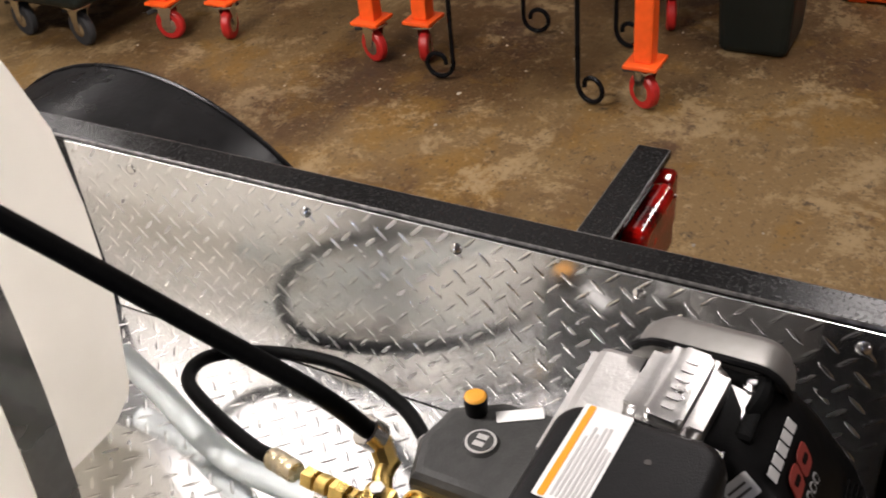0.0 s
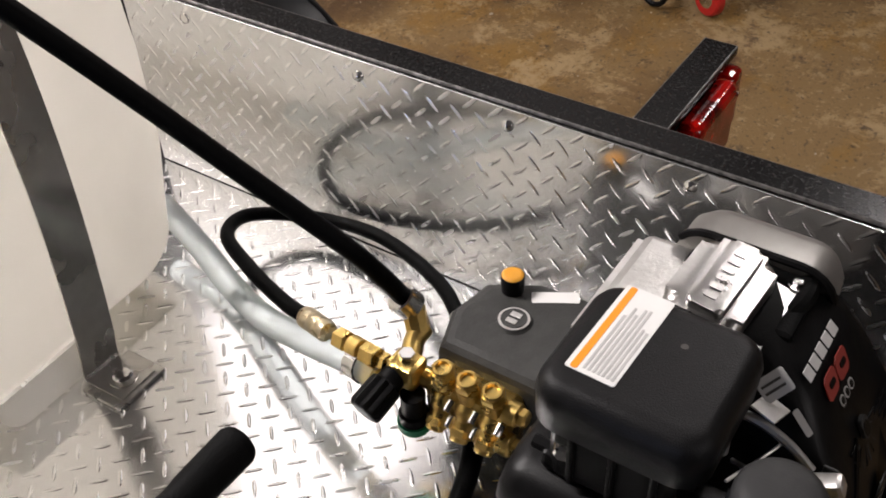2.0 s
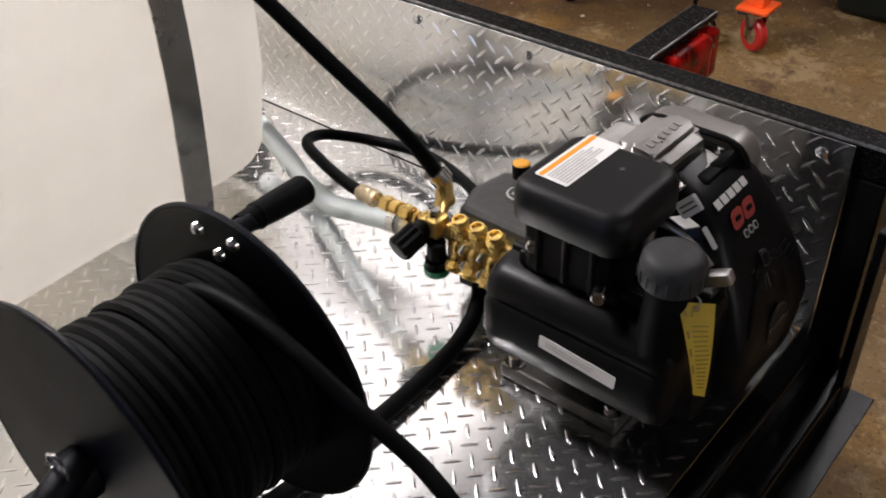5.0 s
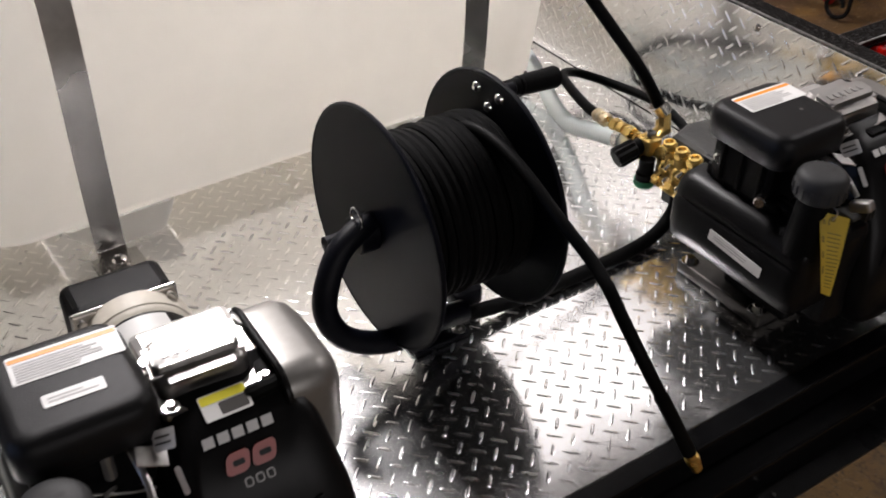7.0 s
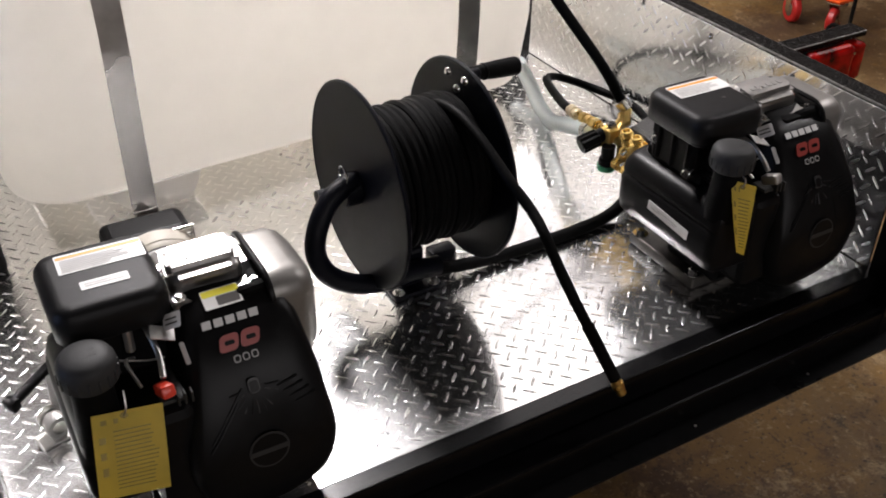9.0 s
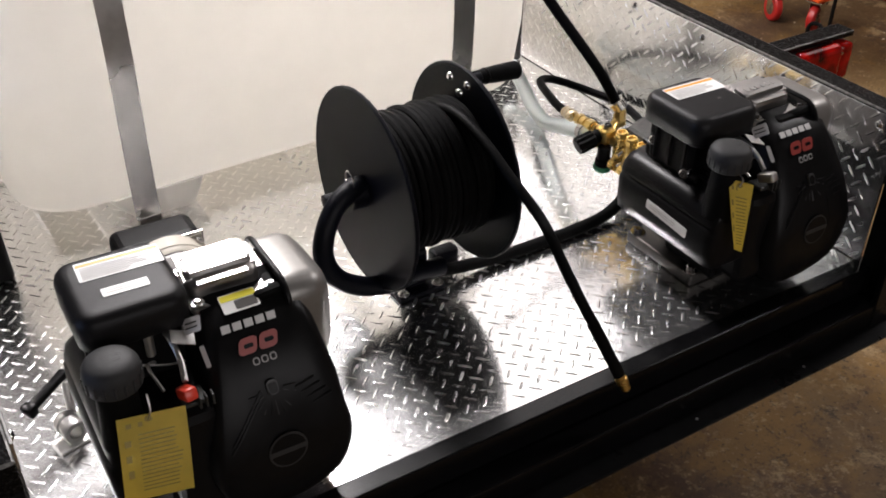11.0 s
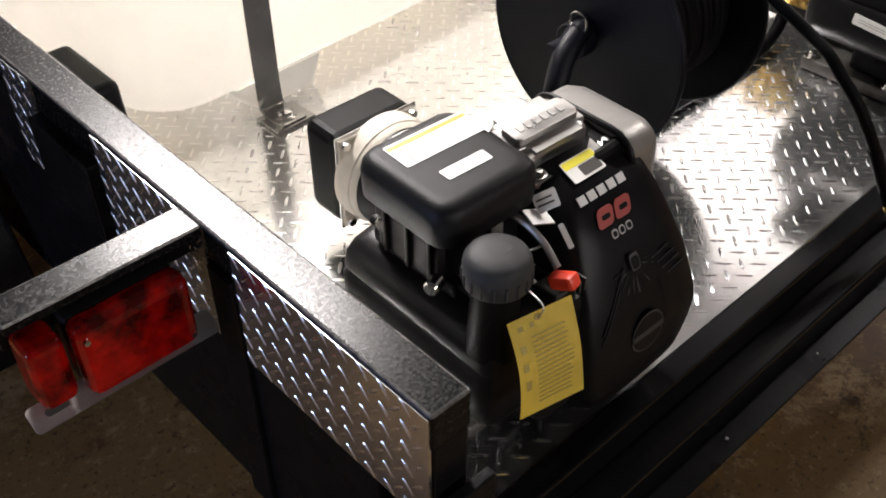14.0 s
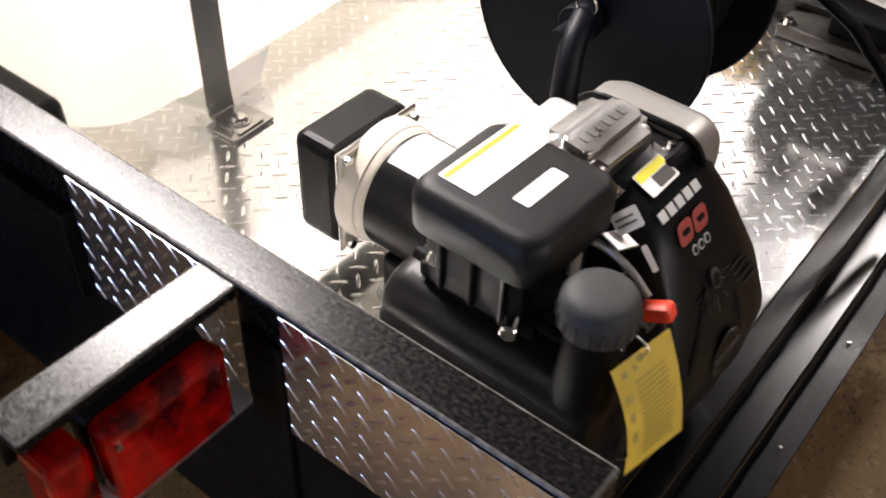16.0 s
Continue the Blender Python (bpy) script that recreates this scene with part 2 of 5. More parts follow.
def floor_material():
    """Stained brown concrete: pale worn patches, rust-brown stains, dark oil spots, fine grit."""
    m = bpy.data.materials.new("stained_concrete")
    m.use_nodes = True
    n, l = m.node_tree.nodes, m.node_tree.links
    p = n["Principled BSDF"]
    co = n.new("ShaderNodeTexCoord")

    def nz(scale, detail=6, rough=0.6, distort=0.0):
        t = n.new("ShaderNodeTexNoise")
        t.inputs["Scale"].default_value, t.inputs["Detail"].default_value = scale, detail
        t.inputs["Roughness"].default_value, t.inputs["Distortion"].default_value = rough, distort
        l.new(co.outputs["Object"], t.inputs["Vector"])
        return t.outputs["Fac"]

    def mix(a, b, fac, lo, hi, amount=1.0):
        r = n.new("ShaderNodeMapRange")
        r.inputs["From Min"].default_value, r.inputs["From Max"].default_value = lo, hi
        r.inputs["To Max"].default_value = amount
        l.new(fac, r.inputs["Value"])
        x = n.new("ShaderNodeMix")
        x.data_type = "RGBA"
        l.new(r.outputs["Result"], x.inputs["Factor"])
        if isinstance(a, tuple):
            x.inputs["A"].default_value = (*a, 1)
        else:
            l.new(a, x.inputs["A"])
        x.inputs["B"].default_value = (*b, 1)
        return x.outputs["Result"]

    c = mix((0.135, 0.085, 0.034), (0.078, 0.043, 0.015), nz(1.5, 6, 0.62, 0.3), 0.45, 0.56)
    c = mix(c, (0.15, 0.082, 0.017), nz(2.3, 7, 0.7, 0.3), 0.51, 0.59, 0.75)
    c = mix(c, (0.235, 0.165, 0.083), nz(3.6, 11, 0.8, 0.2), 0.525, 0.59, 0.85)
    c = mix(c, (0.048, 0.023, 0.011), nz(2.9, 10, 0.78, 0.2), 0.55, 0.62, 0.85)
    c = mix(c, (0.018, 0.011, 0.007), nz(11, 9, 0.78, 0.2), 0.58, 0.65, 0.8)
    c = mix(c, (0.23, 0.165, 0.09), nz(19, 9, 0.78, 0.2), 0.57, 0.63, 0.6)
    c = mix(c, (0.022, 0.011, 0.007), nz(0.75, 5, 0.6, 0.3), 0.54, 0.66, 0.5)
    c = mix(c, (0.25, 0.185, 0.105), nz(60, 5, 0.6), 0.6, 0.68, 0.5)
    c = mix(c, (0.018, 0.012, 0.008), nz(85, 5, 0.6), 0.58, 0.66, 0.65)
    l.new(c, p.inputs["Base Color"])
    p.inputs["Roughness"].default_value = 0.62
    p.inputs["Specular IOR Level"].default_value = 0.25
    b = n.new("ShaderNodeBump")
    b.inputs["Strength"].default_value, b.inputs["Distance"].default_value = 0.4, 0.004
    l.new(nz(60, 8, 0.7), b.inputs["Height"])
    l.new(b.outputs["Normal"], p.inputs["Normal"])
    return m


CONCRETE = floor_material()


# ---- mesh helpers ----
def finish(bm, sharp=28):
    bm.normal_update()
    lim = radians(sharp)
    for f in bm.faces:
        f.smooth = True
    for e in bm.edges:
        if len(e.link_faces) == 2:
            a, (f, g) = e.calc_face_angle(0), e.link_faces
            big, small = max(f.calc_area(), g.calc_area()), min(f.calc_area(), g.calc_area())
            e.smooth = a < lim and not (sharp < 40 and a > 0.2 and big > 5 * small)


def part(name, bm, mat, parent=None, label="", sharp=28):
    """Links a bmesh as one mesh object, as a part of parent."""
    finish(bm, sharp)
    me = bpy.data.meshes.new(name)
    bm.to_mesh(me)
    bm.free()
    me.materials.append(mat)
    ob = new(name, me)
    ob.parent = parent
    if label:
        tagged(ob, label)
    return ob


def thing(name, m, label, category, group="", kind=""):
    ob = new(name)
    ob.empty_display_size = 0.05
    ob.matrix_world = m
    return tagged(ob, label, category, group, kind)


def join(bm, other):
    me = bpy.data.meshes.new("tmp")
    other.to_mesh(me)
    other.free()
    bm.from_mesh(me)
    bpy.data.meshes.remove(me)
    return bm


def box(bm, c, s, bevel=0.0, seg=2, rot=None, taper=None):
    """A box at c of size s, bevelled; taper: scale of its top in x and y."""
    t = bmesh.new()
    bmesh.ops.create_cube(t, size=1)
    for v in t.verts:
        v.co = Vector((v.co.x * s[0], v.co.y * s[1], v.co.z * s[2]))
        if taper and v.co.z > 0:
            v.co.x, v.co.y = v.co.x * taper[0], v.co.y * taper[1]
    if bevel:
        bmesh.ops.bevel(t, geom=t.edges[:], offset=bevel, segments=seg, profile=0.5, affect="EDGES", clamp_overlap=True)
    m = Matrix.Translation(c)
    if rot is not None:
        m = m @ Euler([radians(a) for a in rot]).to_matrix().to_4x4()
    bmesh.ops.transform(t, matrix=m, verts=t.verts)
    return join(bm, t)


def along(a, b):
    a, b = Vector(a), Vector(b)
    d = b - a
    return Matrix.Translation(a) @ d.to_track_quat("Z", "Y").to_matrix().to_4x4(), d.length


def lathe(bm, a, b, profile, n=28):
    """Turns (radius, height along a-b in 0..1) round the line a-b; ends closed."""
    m, length = along(a, b)
    rings = []
    t = bmesh.new()
    for r, h in profile:
        rings.append([t.verts.new((r * math.cos(2 * math.pi * i / n), r * math.sin(2 * math.pi * i / n), h * length)) for i in range(n)])
    for p, q in zip(rings, rings[1:]):
        for i in range(n):
            t.faces.new((p[i], p[(i + 1) % n], q[(i + 1) % n], q[i]))
    t.faces.new(rings[0][::-1])
    t.faces.new(rings[-1])
    bmesh.ops.transform(t, matrix=m, verts=t.verts)
    return join(bm, t)


def cyl(bm, a, b, r, r2=None, n=24, edge=0.0):
    _, length = along(a, b)
    r2 = r if r2 is None else r2
    e = min(edge / max(length, 1e-6), 0.45)
    prof = [(r, 0), (r2, 1)] if not edge else [(r - edge, 0), (r, e), (r2, 1 - e), (r2 - edge, 1)]
    return lathe(bm, a, b, prof, n)


def curve_points(pts, steps=8):
    """Catmull-Rom through pts."""
    p = [Vector(q) for q in pts]
    p = [p[0] * 2 - p[1]] + p + [p[-1] * 2 - p[-2]]
    out = []
    for i in range(1, len(p) - 2):
        for k in range(steps):
            t = k / steps
            a, b, c, d = p[i - 1:i + 3]
            out.append(0.5 * ((2 * b) + (c - a) * t + (2 * a - 5 * b + 4 * c - d) * t * t + (3 * b - a - 3 * c + d) * t ** 3))
    out.append(p[-2])
    return out


def tube(bm, pts, r, n=12, steps=8, ribs=0.0):
    path = curve_points(pts, steps)
    t = bmesh.new()
    up = Vector((0.123, 0.2, 0.97)).normalized()
    rings = []
    for i, q in enumerate(path):
        d = (path[min(i + 1, len(path) - 1)] - path[max(i - 1, 0)]).normalized()
        s = d.cross(up)
        if s.length < 0.05:
            s = d.cross(Vector((1, 0, 0)))
        s.normalize()
        u = s.cross(d).normalized()
        up = u
        rad = r * (1 + (ribs if i % 2 else 0))
        rings.append([t.verts.new(q + (s * math.cos(2 * math.pi * k / n) + u * math.sin(2 * math.pi * k / n)) * rad) for k in range(n)])
    for a, b in zip(rings, rings[1:]):
        for k in range(n):
            t.faces.new((a[k], a[(k + 1) % n], b[(k + 1) % n], b[k]))
    t.faces.new(rings[0][::-1])
    t.faces.new(rings[-1])
    bmesh.ops.recalc_face_normals(t, faces=t.faces)
    return join(bm, t)


def prism(bm, outline, depth, m, bevel=0.0, seg=2):
    """An outline in local x, y pushed out along +z by depth, at the matrix m."""
    t = bmesh.new()
    lo = [t.verts.new((x, y, 0)) for x, y in outline]
    hi = [t.verts.new((x, y, depth)) for x, y in outline]
    k = len(lo)
    t.faces.new(lo[::-1])
    top = t.faces.new(hi)
    for i in range(k):
        t.faces.new((lo[i], lo[(i + 1) % k], hi[(i + 1) % k], hi[i]))
    if bevel:
        bmesh.ops.bevel(t, geom=list(top.edges), offset=bevel, segments=seg, profile=0.5, affect="EDGES", clamp_overlap=True)
    bmesh.ops.transform(t, matrix=m, verts=t.verts)
    return join(bm, t)


def bolt(bm, at, axis=(0, 0, 1), r=0.007, h=0.006, washer=True):
    at, axis = Vector(at), Vector(axis).normalized()
    if washer:
        cyl(bm, at, at + axis * 0.0015, r * 1.7, n=16)
    cyl(bm, at + axis * 0.001, at + axis * (h + 0.001), r, n=6, edge=0.001)
    return bm


def B():
    return bmesh.new()


def loft(bm, rings, close=True):
    t = bmesh.new()
    vs = [[t.verts.new(q) for q in ring] for ring in rings]
    k = len(vs[0])
    for a, b in zip(vs, vs[1:]):
        for i in range(k):
            t.faces.new((a[i], a[(i + 1) % k], b[(i + 1) % k], b[i]))
    if close:
        t.faces.new(vs[0][::-1])
        t.faces.new(vs[-1])
    bmesh.ops.recalc_face_normals(t, faces=t.faces)
    return join(bm, t)


def rounded(x0, x1, y0, y1, r, n=6):
    """Outline of a rectangle with round corners, counter-clockwise."""
    out = []
    for cx, cy, a0 in ((x1 - r, y1 - r, 0), (x0 + r, y1 - r, 90), (x0 + r, y0 + r, 180), (x1 - r, y0 + r, 270)):
        for i in range(n + 1):
            a = radians(a0 + 90 * i / n)
            out.append((cx + r * math.cos(a), cy + r * math.sin(a)))
    return out


LUG_PITCH = 0.02357


def tread(bm, w, h, m, thick=0.003, lug=1.0, phase=(0.0, 0.0), pitch=LUG_PITCH):
    """A tread plate w by h in local x, y with raised lugs on its +z face, lugs turned by 45 degrees in turn."""
    verts, faces = [], []

    def add(q):
        verts.append(m @ Vector(q))
        return len(verts) - 1
    lo = [add((x, y, -thick)) for x, y in ((0, 0), (w, 0), (w, h), (0, h))]
    hi = [add((x, y, 0)) for x, y in ((0, 0), (w, 0), (w, h), (0, h))]
    faces += [lo[::-1], hi] + [(lo[i], lo[(i + 1) % 4], hi[(i + 1) % 4], hi[i]) for i in range(4)]
    p = pitch
    s = p / math.sqrt(2)
    L, Wd, H = p * 0.52, p * 0.108, 0.0006 * lug
    rows = int(h / s) + 1
    cols = int(w / s) + 1
    for j in range(rows):
        for i in range(cols):
            if (i + j) % 2:
                continue
            cx, cy = (i + 0.5) * s + phase[0], (j + 0.5) * s + phase[1]
            if min(cx, cy, w - cx, h - cy) < L * 0.6:
                continue
            a = radians(45 if j % 2 else -45)
            ca, sa = math.cos(a), math.sin(a)

            def q(u, v, z):
                return add((cx + u * ca - v * sa, cy + u * sa + v * ca, z))
            ring = [(-1, 0), (-0.68, -0.8), (0, -1), (0.68, -0.8), (1, 0), (0.68, 0.8), (0, 1), (-0.68, 0.8)]
            base = [q(u * L, v * Wd, 0) for u, v in ring]
            mid = [q(u * L * 0.93, v * Wd * 0.62, H * 0.6) for u, v in ring]
            top = [q(u * L * 0.78, v * Wd * 0.12, H) for u, v in ring]
            for lo_, hi_ in ((base, mid), (mid, top)):
                faces += [(lo_[k], lo_[(k + 1) % 8], hi_[(k + 1) % 8], hi_[k]) for k in range(8)]
            faces.append(tuple(top))
    me = bpy.data.meshes.new("tmp")
    me.from_pydata(verts, [], faces)
    for k, f in enumerate(me.polygons):
        f.material_index = 0 if k < 6 else 1
    bm.from_mesh(me)
    bpy.data.meshes.remove(me)
    return bm


def plate(name, bm, parent, label):
    """A tread plate: bright sheet with slightly worn lugs."""
    ob = part(name, bm, PLATE, parent, label, 44)
    ob.data.materials.append(PLATE_LUG)
    return ob


def worn_lit_edges(ob):
    """Gives a square bar's upper rounded edges a paler colour: rubbed paint plus edge highlight."""
    ob.data.materials.append(EDGE_WORN_LIT)
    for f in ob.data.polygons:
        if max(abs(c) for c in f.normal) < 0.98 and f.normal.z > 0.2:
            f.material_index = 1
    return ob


def bars(bm, m, rows, w, h, gap=0.45, seed=1, fill=(0.6, 1.0)):
    """Rows of thin raised bars in place of writing that cannot be read, over w by h in local x, y."""
    rnd = random.Random(seed)
    step = h / rows
    for i in range(rows):
        wid = w * rnd.uniform(*fill)
        t = bmesh.new()
        bmesh.ops.create_cube(t, size=1)
        for v in t.verts:
            v.co = Vector((-w / 2 + wid / 2 + v.co.x * wid, h / 2 - (i + 0.5) * step + v.co.y * step * (1 - gap), 0.0002 + v.co.z * 0.0003))
        bmesh.ops.transform(t, matrix=m, verts=t.verts)
        join(bm, t)
    return bm


def face_frame(origin, x_dir, normal):
    """A frame with local x along x_dir and local z along the normal."""
    z = Vector(normal).normalized()
    x = Vector(x_dir)
    x = (x - z * x.dot(z)).normalized()
    y = z.cross(x)
    return Matrix.Translation(origin) @ Matrix((x, y, z)).transposed().to_4x4()


def flat(bm, m, w, h, t=0.0006, r=0.002):
    return prism(bm, rounded(-w / 2, w / 2, -h / 2, h / 2, r, 3), t, m)


# ---- garage ----
gx0, gx1, gy0, gy1 = -4.2, 4.9, -4.5, 6.0


def slab(name, c, s, mat, label, category):
    ob = part(name, box(B(), c, s, 0.0), mat)
    return tagged(ob, label, category, kind="structure")


slab("floor", ((gx0 + gx1) / 2, (gy0 + gy1) / 2, FLOOR_Z - 0.05), (gx1 - gx0 + 0.4, gy1 - gy0 + 0.4, 0.1), CONCRETE,
     "brown stained bare concrete garage floor", "floor")
slab("ceiling", ((gx0 + gx1) / 2, (gy0 + gy1) / 2, CEIL_Z + 0.05), (gx1 - gx0 + 0.4, gy1 - gy0 + 0.4, 0.1), CEILING,
     "dark unpainted garage ceiling", "ceiling")
hz, hm = CEIL_Z - FLOOR_Z, (CEIL_Z + FLOOR_Z) / 2
slab("wall_east", (gx1 + 0.06, (gy0 + gy1) / 2, hm), (0.12, gy1 - gy0 + 0.24, hz), PLYWOOD, "dim brown board garage wall", "wall")
bm = B()
wy0, wy1, wz0, wz1 = WIN[1] - 0.55, WIN[1] + 0.55, WIN[2] - 0.45, WIN[2] + 0.45
box(bm, (gx0 - 0.06, (gy0 - 0.12 + wy0) / 2, hm), (0.12, wy0 - gy0 + 0.12, hz))
box(bm, (gx0 - 0.06, (gy1 + 0.12 + wy1) / 2, hm), (0.12, gy1 + 0.12 - wy1, hz))
box(bm, (gx0 - 0.06, WIN[1], (FLOOR_Z + wz0) / 2), (0.12, 1.1, wz0 - FLOOR_Z))
box(bm, (gx0 - 0.06, WIN[1], (CEIL_Z + wz1) / 2), (0.12, 1.1, CEIL_Z - wz1))
tagged(part("wall_west", bm, PLYWOOD), "dim brown board garage wall with a small window", "wall", kind="structure")
win = tagged(new("window_1"), "small window frame of white painted wood", "window", kind="structure")
for q, z in (((gx0 - 0.02, WIN[1], wz0 + 0.02), (0.06, 1.096, 0.04)), ((gx0 - 0.02, WIN[1], wz1 - 0.02), (0.06, 1.096, 0.04)),
             ((gx0 - 0.02, wy0 + 0.02, WIN[2]), (0.06, 0.036, 0.816)), ((gx0 - 0.02, wy1 - 0.02, WIN[2]), (0.06, 0.036, 0.816)), ((gx0 - 0.02, WIN[1], WIN[2]), (0.04, 0.03, 0.816))):
    part("window_frame", box(B(), q, z, 0.004), FIXTURE, win)
slab("wall_north", ((gx0 + gx1) / 2, gy1 + 0.06, hm), (gx1 - gx0, 0.12, hz), PLYWOOD, "dim brown board garage wall", "wall")
slab("wall_south", ((gx0 + gx1) / 2, gy0 - 0.06, hm), (gx1 - gx0, 0.12, hz), PLYWOOD, "dim brown board garage wall", "wall")

# housings of the tubes, the last two only for added floor fill
for lx, ly, length, width, watts in TUBES:
    fx = thing("ceiling_light", pose(lx, ly, CEIL_Z), "unseen white enamel tube light assumed at the ceiling", "light", "ceiling lights")
    part("housing", box(B(), (0, 0, -0.05), (length + 0.1, width + 0.06 if width < 0.4 else width, 0.1), 0.01), FIXTURE, fx)

# housing of the added fill panel
fx = thing("fill_panel", pose(*FILL_AT), "unseen white panel added as fill light at the garage wall", "light")
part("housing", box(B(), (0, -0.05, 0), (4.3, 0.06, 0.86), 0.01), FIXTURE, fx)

# ---- trailer ----
W = 1.4224          # between the inner plates
T = 0.0445          # square tube
Y_END = 1.9
trailer = thing("trailer", pose(0, 0, 0), "low black steel utility trailer lined with bright tread plate", "trailer")
bm = tread(B(), W - 0.004, Y_END + 0.009, Matrix.Translation((0.002, -0.009, 0)), phase=(0.0102, 0.0106))
plate("deck_plate", bm, trailer, "bright aluminium tread plate deck")
# rear sill, ledge and lower beam
bm = box(B(), (W / 2, -0.0268, -0.0235), (W + 2 * T - 0.002, 0.0335, 0.052), 0.003)
part("rear_sill", bm, GLOSS_BLACK, trailer, "glossy black rear sill")
bm = box(B(), (W / 2, -0.056, -0.077), (W + 2 * T, 0.054, 0.05), 0.004)
part("rear_beam", bm, GLOSS_BLACK, trailer)
part("rear_ledge", box(B(), (W / 2, -0.075, -0.103), (W + 2 * T, 0.085, 0.005), 0.001), BLACK_STEEL, trailer)
for x in (0.3, 1.0):
    part("beam_bracket", box(B(), (x, -0.06, -0.13), (0.06, 0.05, 0.05), 0.003), BLACK_STEEL, trailer)
for x in (-0.012, W + 0.012):
    part("gate_bracket", box(B(), (x, -0.079, 0.04), (0.05, 0.012, 0.31), 0.002), BLACK_STEEL, trailer)
for sx in (0.25, 0.75):
    part("frame_rail", box(B(), (W * sx * 1.0, 0.9, -0.055), (0.05, 1.8, 0.1), 0.003), BLACK_STEEL, trailer)


def side(x_in, s, arm_y, top):
    """One side wall; x_in is the inner face, s the way outwards, top the height of its rail."""
    xc = x_in + s * (T / 2 + 0.003)
    rail = box(B(), (xc, (Y_END - 0.068) / 2, top - T / 2), (T, Y_END + 0.068, T), 0.003)
    worn_lit_edges(part("top_rail", rail, RAIL_WORN, trailer, "worn black square tube top rail, rubbed edges painted pale as highlights"))
    part("side_panel", box(B(), (xc, Y_END / 2 + 0.01, 0.022), (T - 0.004, Y_END, 0.255), 0.003), BLACK_STEEL, trailer)
    for y in (-0.043, 0.232, 1.07):
        part("post", box(B(), (xc + s * (0.003 if y > 0 else -0.002), y, (top - T - 0.11) / 2), (T + (0.004 if y > 0 else -0.004), T, top - T + 0.11 - 0.002), 0.003), BLACK_STEEL, trailer)
    # inner plate with rivets, outer skin between the posts
    m = face_frame((x_in - s * 0.001, -0.0208 if s < 0 else 1.045, 0.002), (0, 1 if s < 0 else -1, 0), (-s, 0, 0))
    plate("side_plate", tread(B(), 1.0658, 0.285, m, phase=(-0.0081, -0.0159)), trailer, "bright tread plate side lining")
    part("outer_panel", box(B(), (xc + s * 0.008, 0.545, 0.205), (T + 0.014, 0.142, 0.108), 0.003), BLACK_STEEL, trailer)
    part("outer_panel", box(B(), (xc + s * 0.002, 1.29, 0.205), (T, 1.18, 0.108), 0.003), BLACK_STEEL, trailer)
    for y0, y1 in ((-0.0655, 0.2085), (0.256, 0.472), (0.618, 0.698)):
        m = face_frame((x_in + s * (T + 0.0045), y1 if s < 0 else y0, top - 0.152), (0, -1 if s < 0 else 1, 0), (s, 0, 0))
        plate("outer_plate", tread(B(), y1 - y0, 0.147, m, lug=1.2, pitch=LUG_PITCH * 0.8), trailer, "tread plate seen from outside")
    for y in (0.016, 0.233, 0.445, 0.649, 0.93):
        b = lathe(B(), (x_in - s * 0.001, y, 0.266), (x_in - s * 0.0065, y, 0.266), [(0.0075, 0), (0.007, 0.4), (0.004, 0.85), (0.001, 1)], 14)
        part("rivet", b, CHROME, trailer)
    # tail light arm, lamp and bracket
    xa, xb = x_in + s * (T + 0.003), x_in + s * 0.247
    worn_lit_edges(part("lamp_arm", box(B(), ((xa + xb) / 2, arm_y, top - 0.008), (abs(xb - xa), 0.042, 0.012), 0.002), RAIL_WORN, trailer))
    part("arm_web", box(B(), ((xa + xb) / 2, arm_y + 0.016, top - 0.035), (abs(xb - xa), 0.008, 0.045), 0.002), BLACK_STEEL, trailer)
    lamp = part("tail_lamp", box(B(), (x_in + s * 0.14, arm_y - 0.005, 0.232), (0.115, 0.03, 0.09), 0.008), ENGINE_BLACK, trailer, "tail lamp with red lenses")
    part("lens", box(B(), (x_in + s * 0.14, arm_y - 0.03, 0.232), (0.118, 0.03, 0.09), 0.012, 3), RED_LENS, lamp)
    part("lens", box(B(), (x_in + s * 0.223, arm_y - 0.012, 0.232), (0.036, 0.045, 0.078), 0.009, 3), RED_LENS, lamp)
    for q in (0.09, 0.19):
        part("screw", cyl(B(), (x_in + s * q, arm_y - 0.0445, 0.232 + (0.03 if q > 0.1 else -0.03)), (x_in + s * q, arm_y - 0.047, 0.232 + (0.03 if q > 0.1 else -0.03)), 0.003, n=10), CHROME, lamp)
    if s < 0:
        out = rounded(-0.1, 0.1, -0.014, 0.014, 0.006, 4)
        br = prism(B(), out, 0.003, face_frame((x_in + s * 0.155, arm_y - 0.02, 0.18), (1, 0, 0), (0, -0.5, 1)))
        part("plate_bracket", br, CAST, lamp, "slotted metal bracket")
        part("slot", prism(B(), rounded(-0.012, 0.012, -0.004, 0.004, 0.0038, 4), 0.0006, face_frame((x_in + s * 0.228, arm_y - 0.0214, 0.1832), (1, 0, 0), (0, -0.5, 1))), INK, lamp)
    # fender and wheel
    xo0, xo1 = x_in + s * 0.075, x_in + s * 0.30
    yc, zc, R = 1.24, -0.235, 0.46
    rings = []
    for i in range(25):
        a = math.pi * i / 24
        y, z = yc + R * math.cos(a), zc + R * math.sin(a)
        yi, zi = yc + (R - 0.004) * math.cos(a), zc + (R - 0.004) * math.sin(a)
        rings.append([(xo0, y, z), (xo1, y, z), (xo1, yi, zi), (xo0, yi, zi)])
    f = loft(B(), rings)
    t = bmesh.new()
    ctr = t.verts.new((xo0 + s * 0.002, yc, zc))
    vs = [t.verts.new((xo0 + s * 0.002, yc + (R - 0.005) * math.cos(math.pi * i / 24), zc + (R - 0.005) * math.sin(math.pi * i / 24))) for i in range(25)]
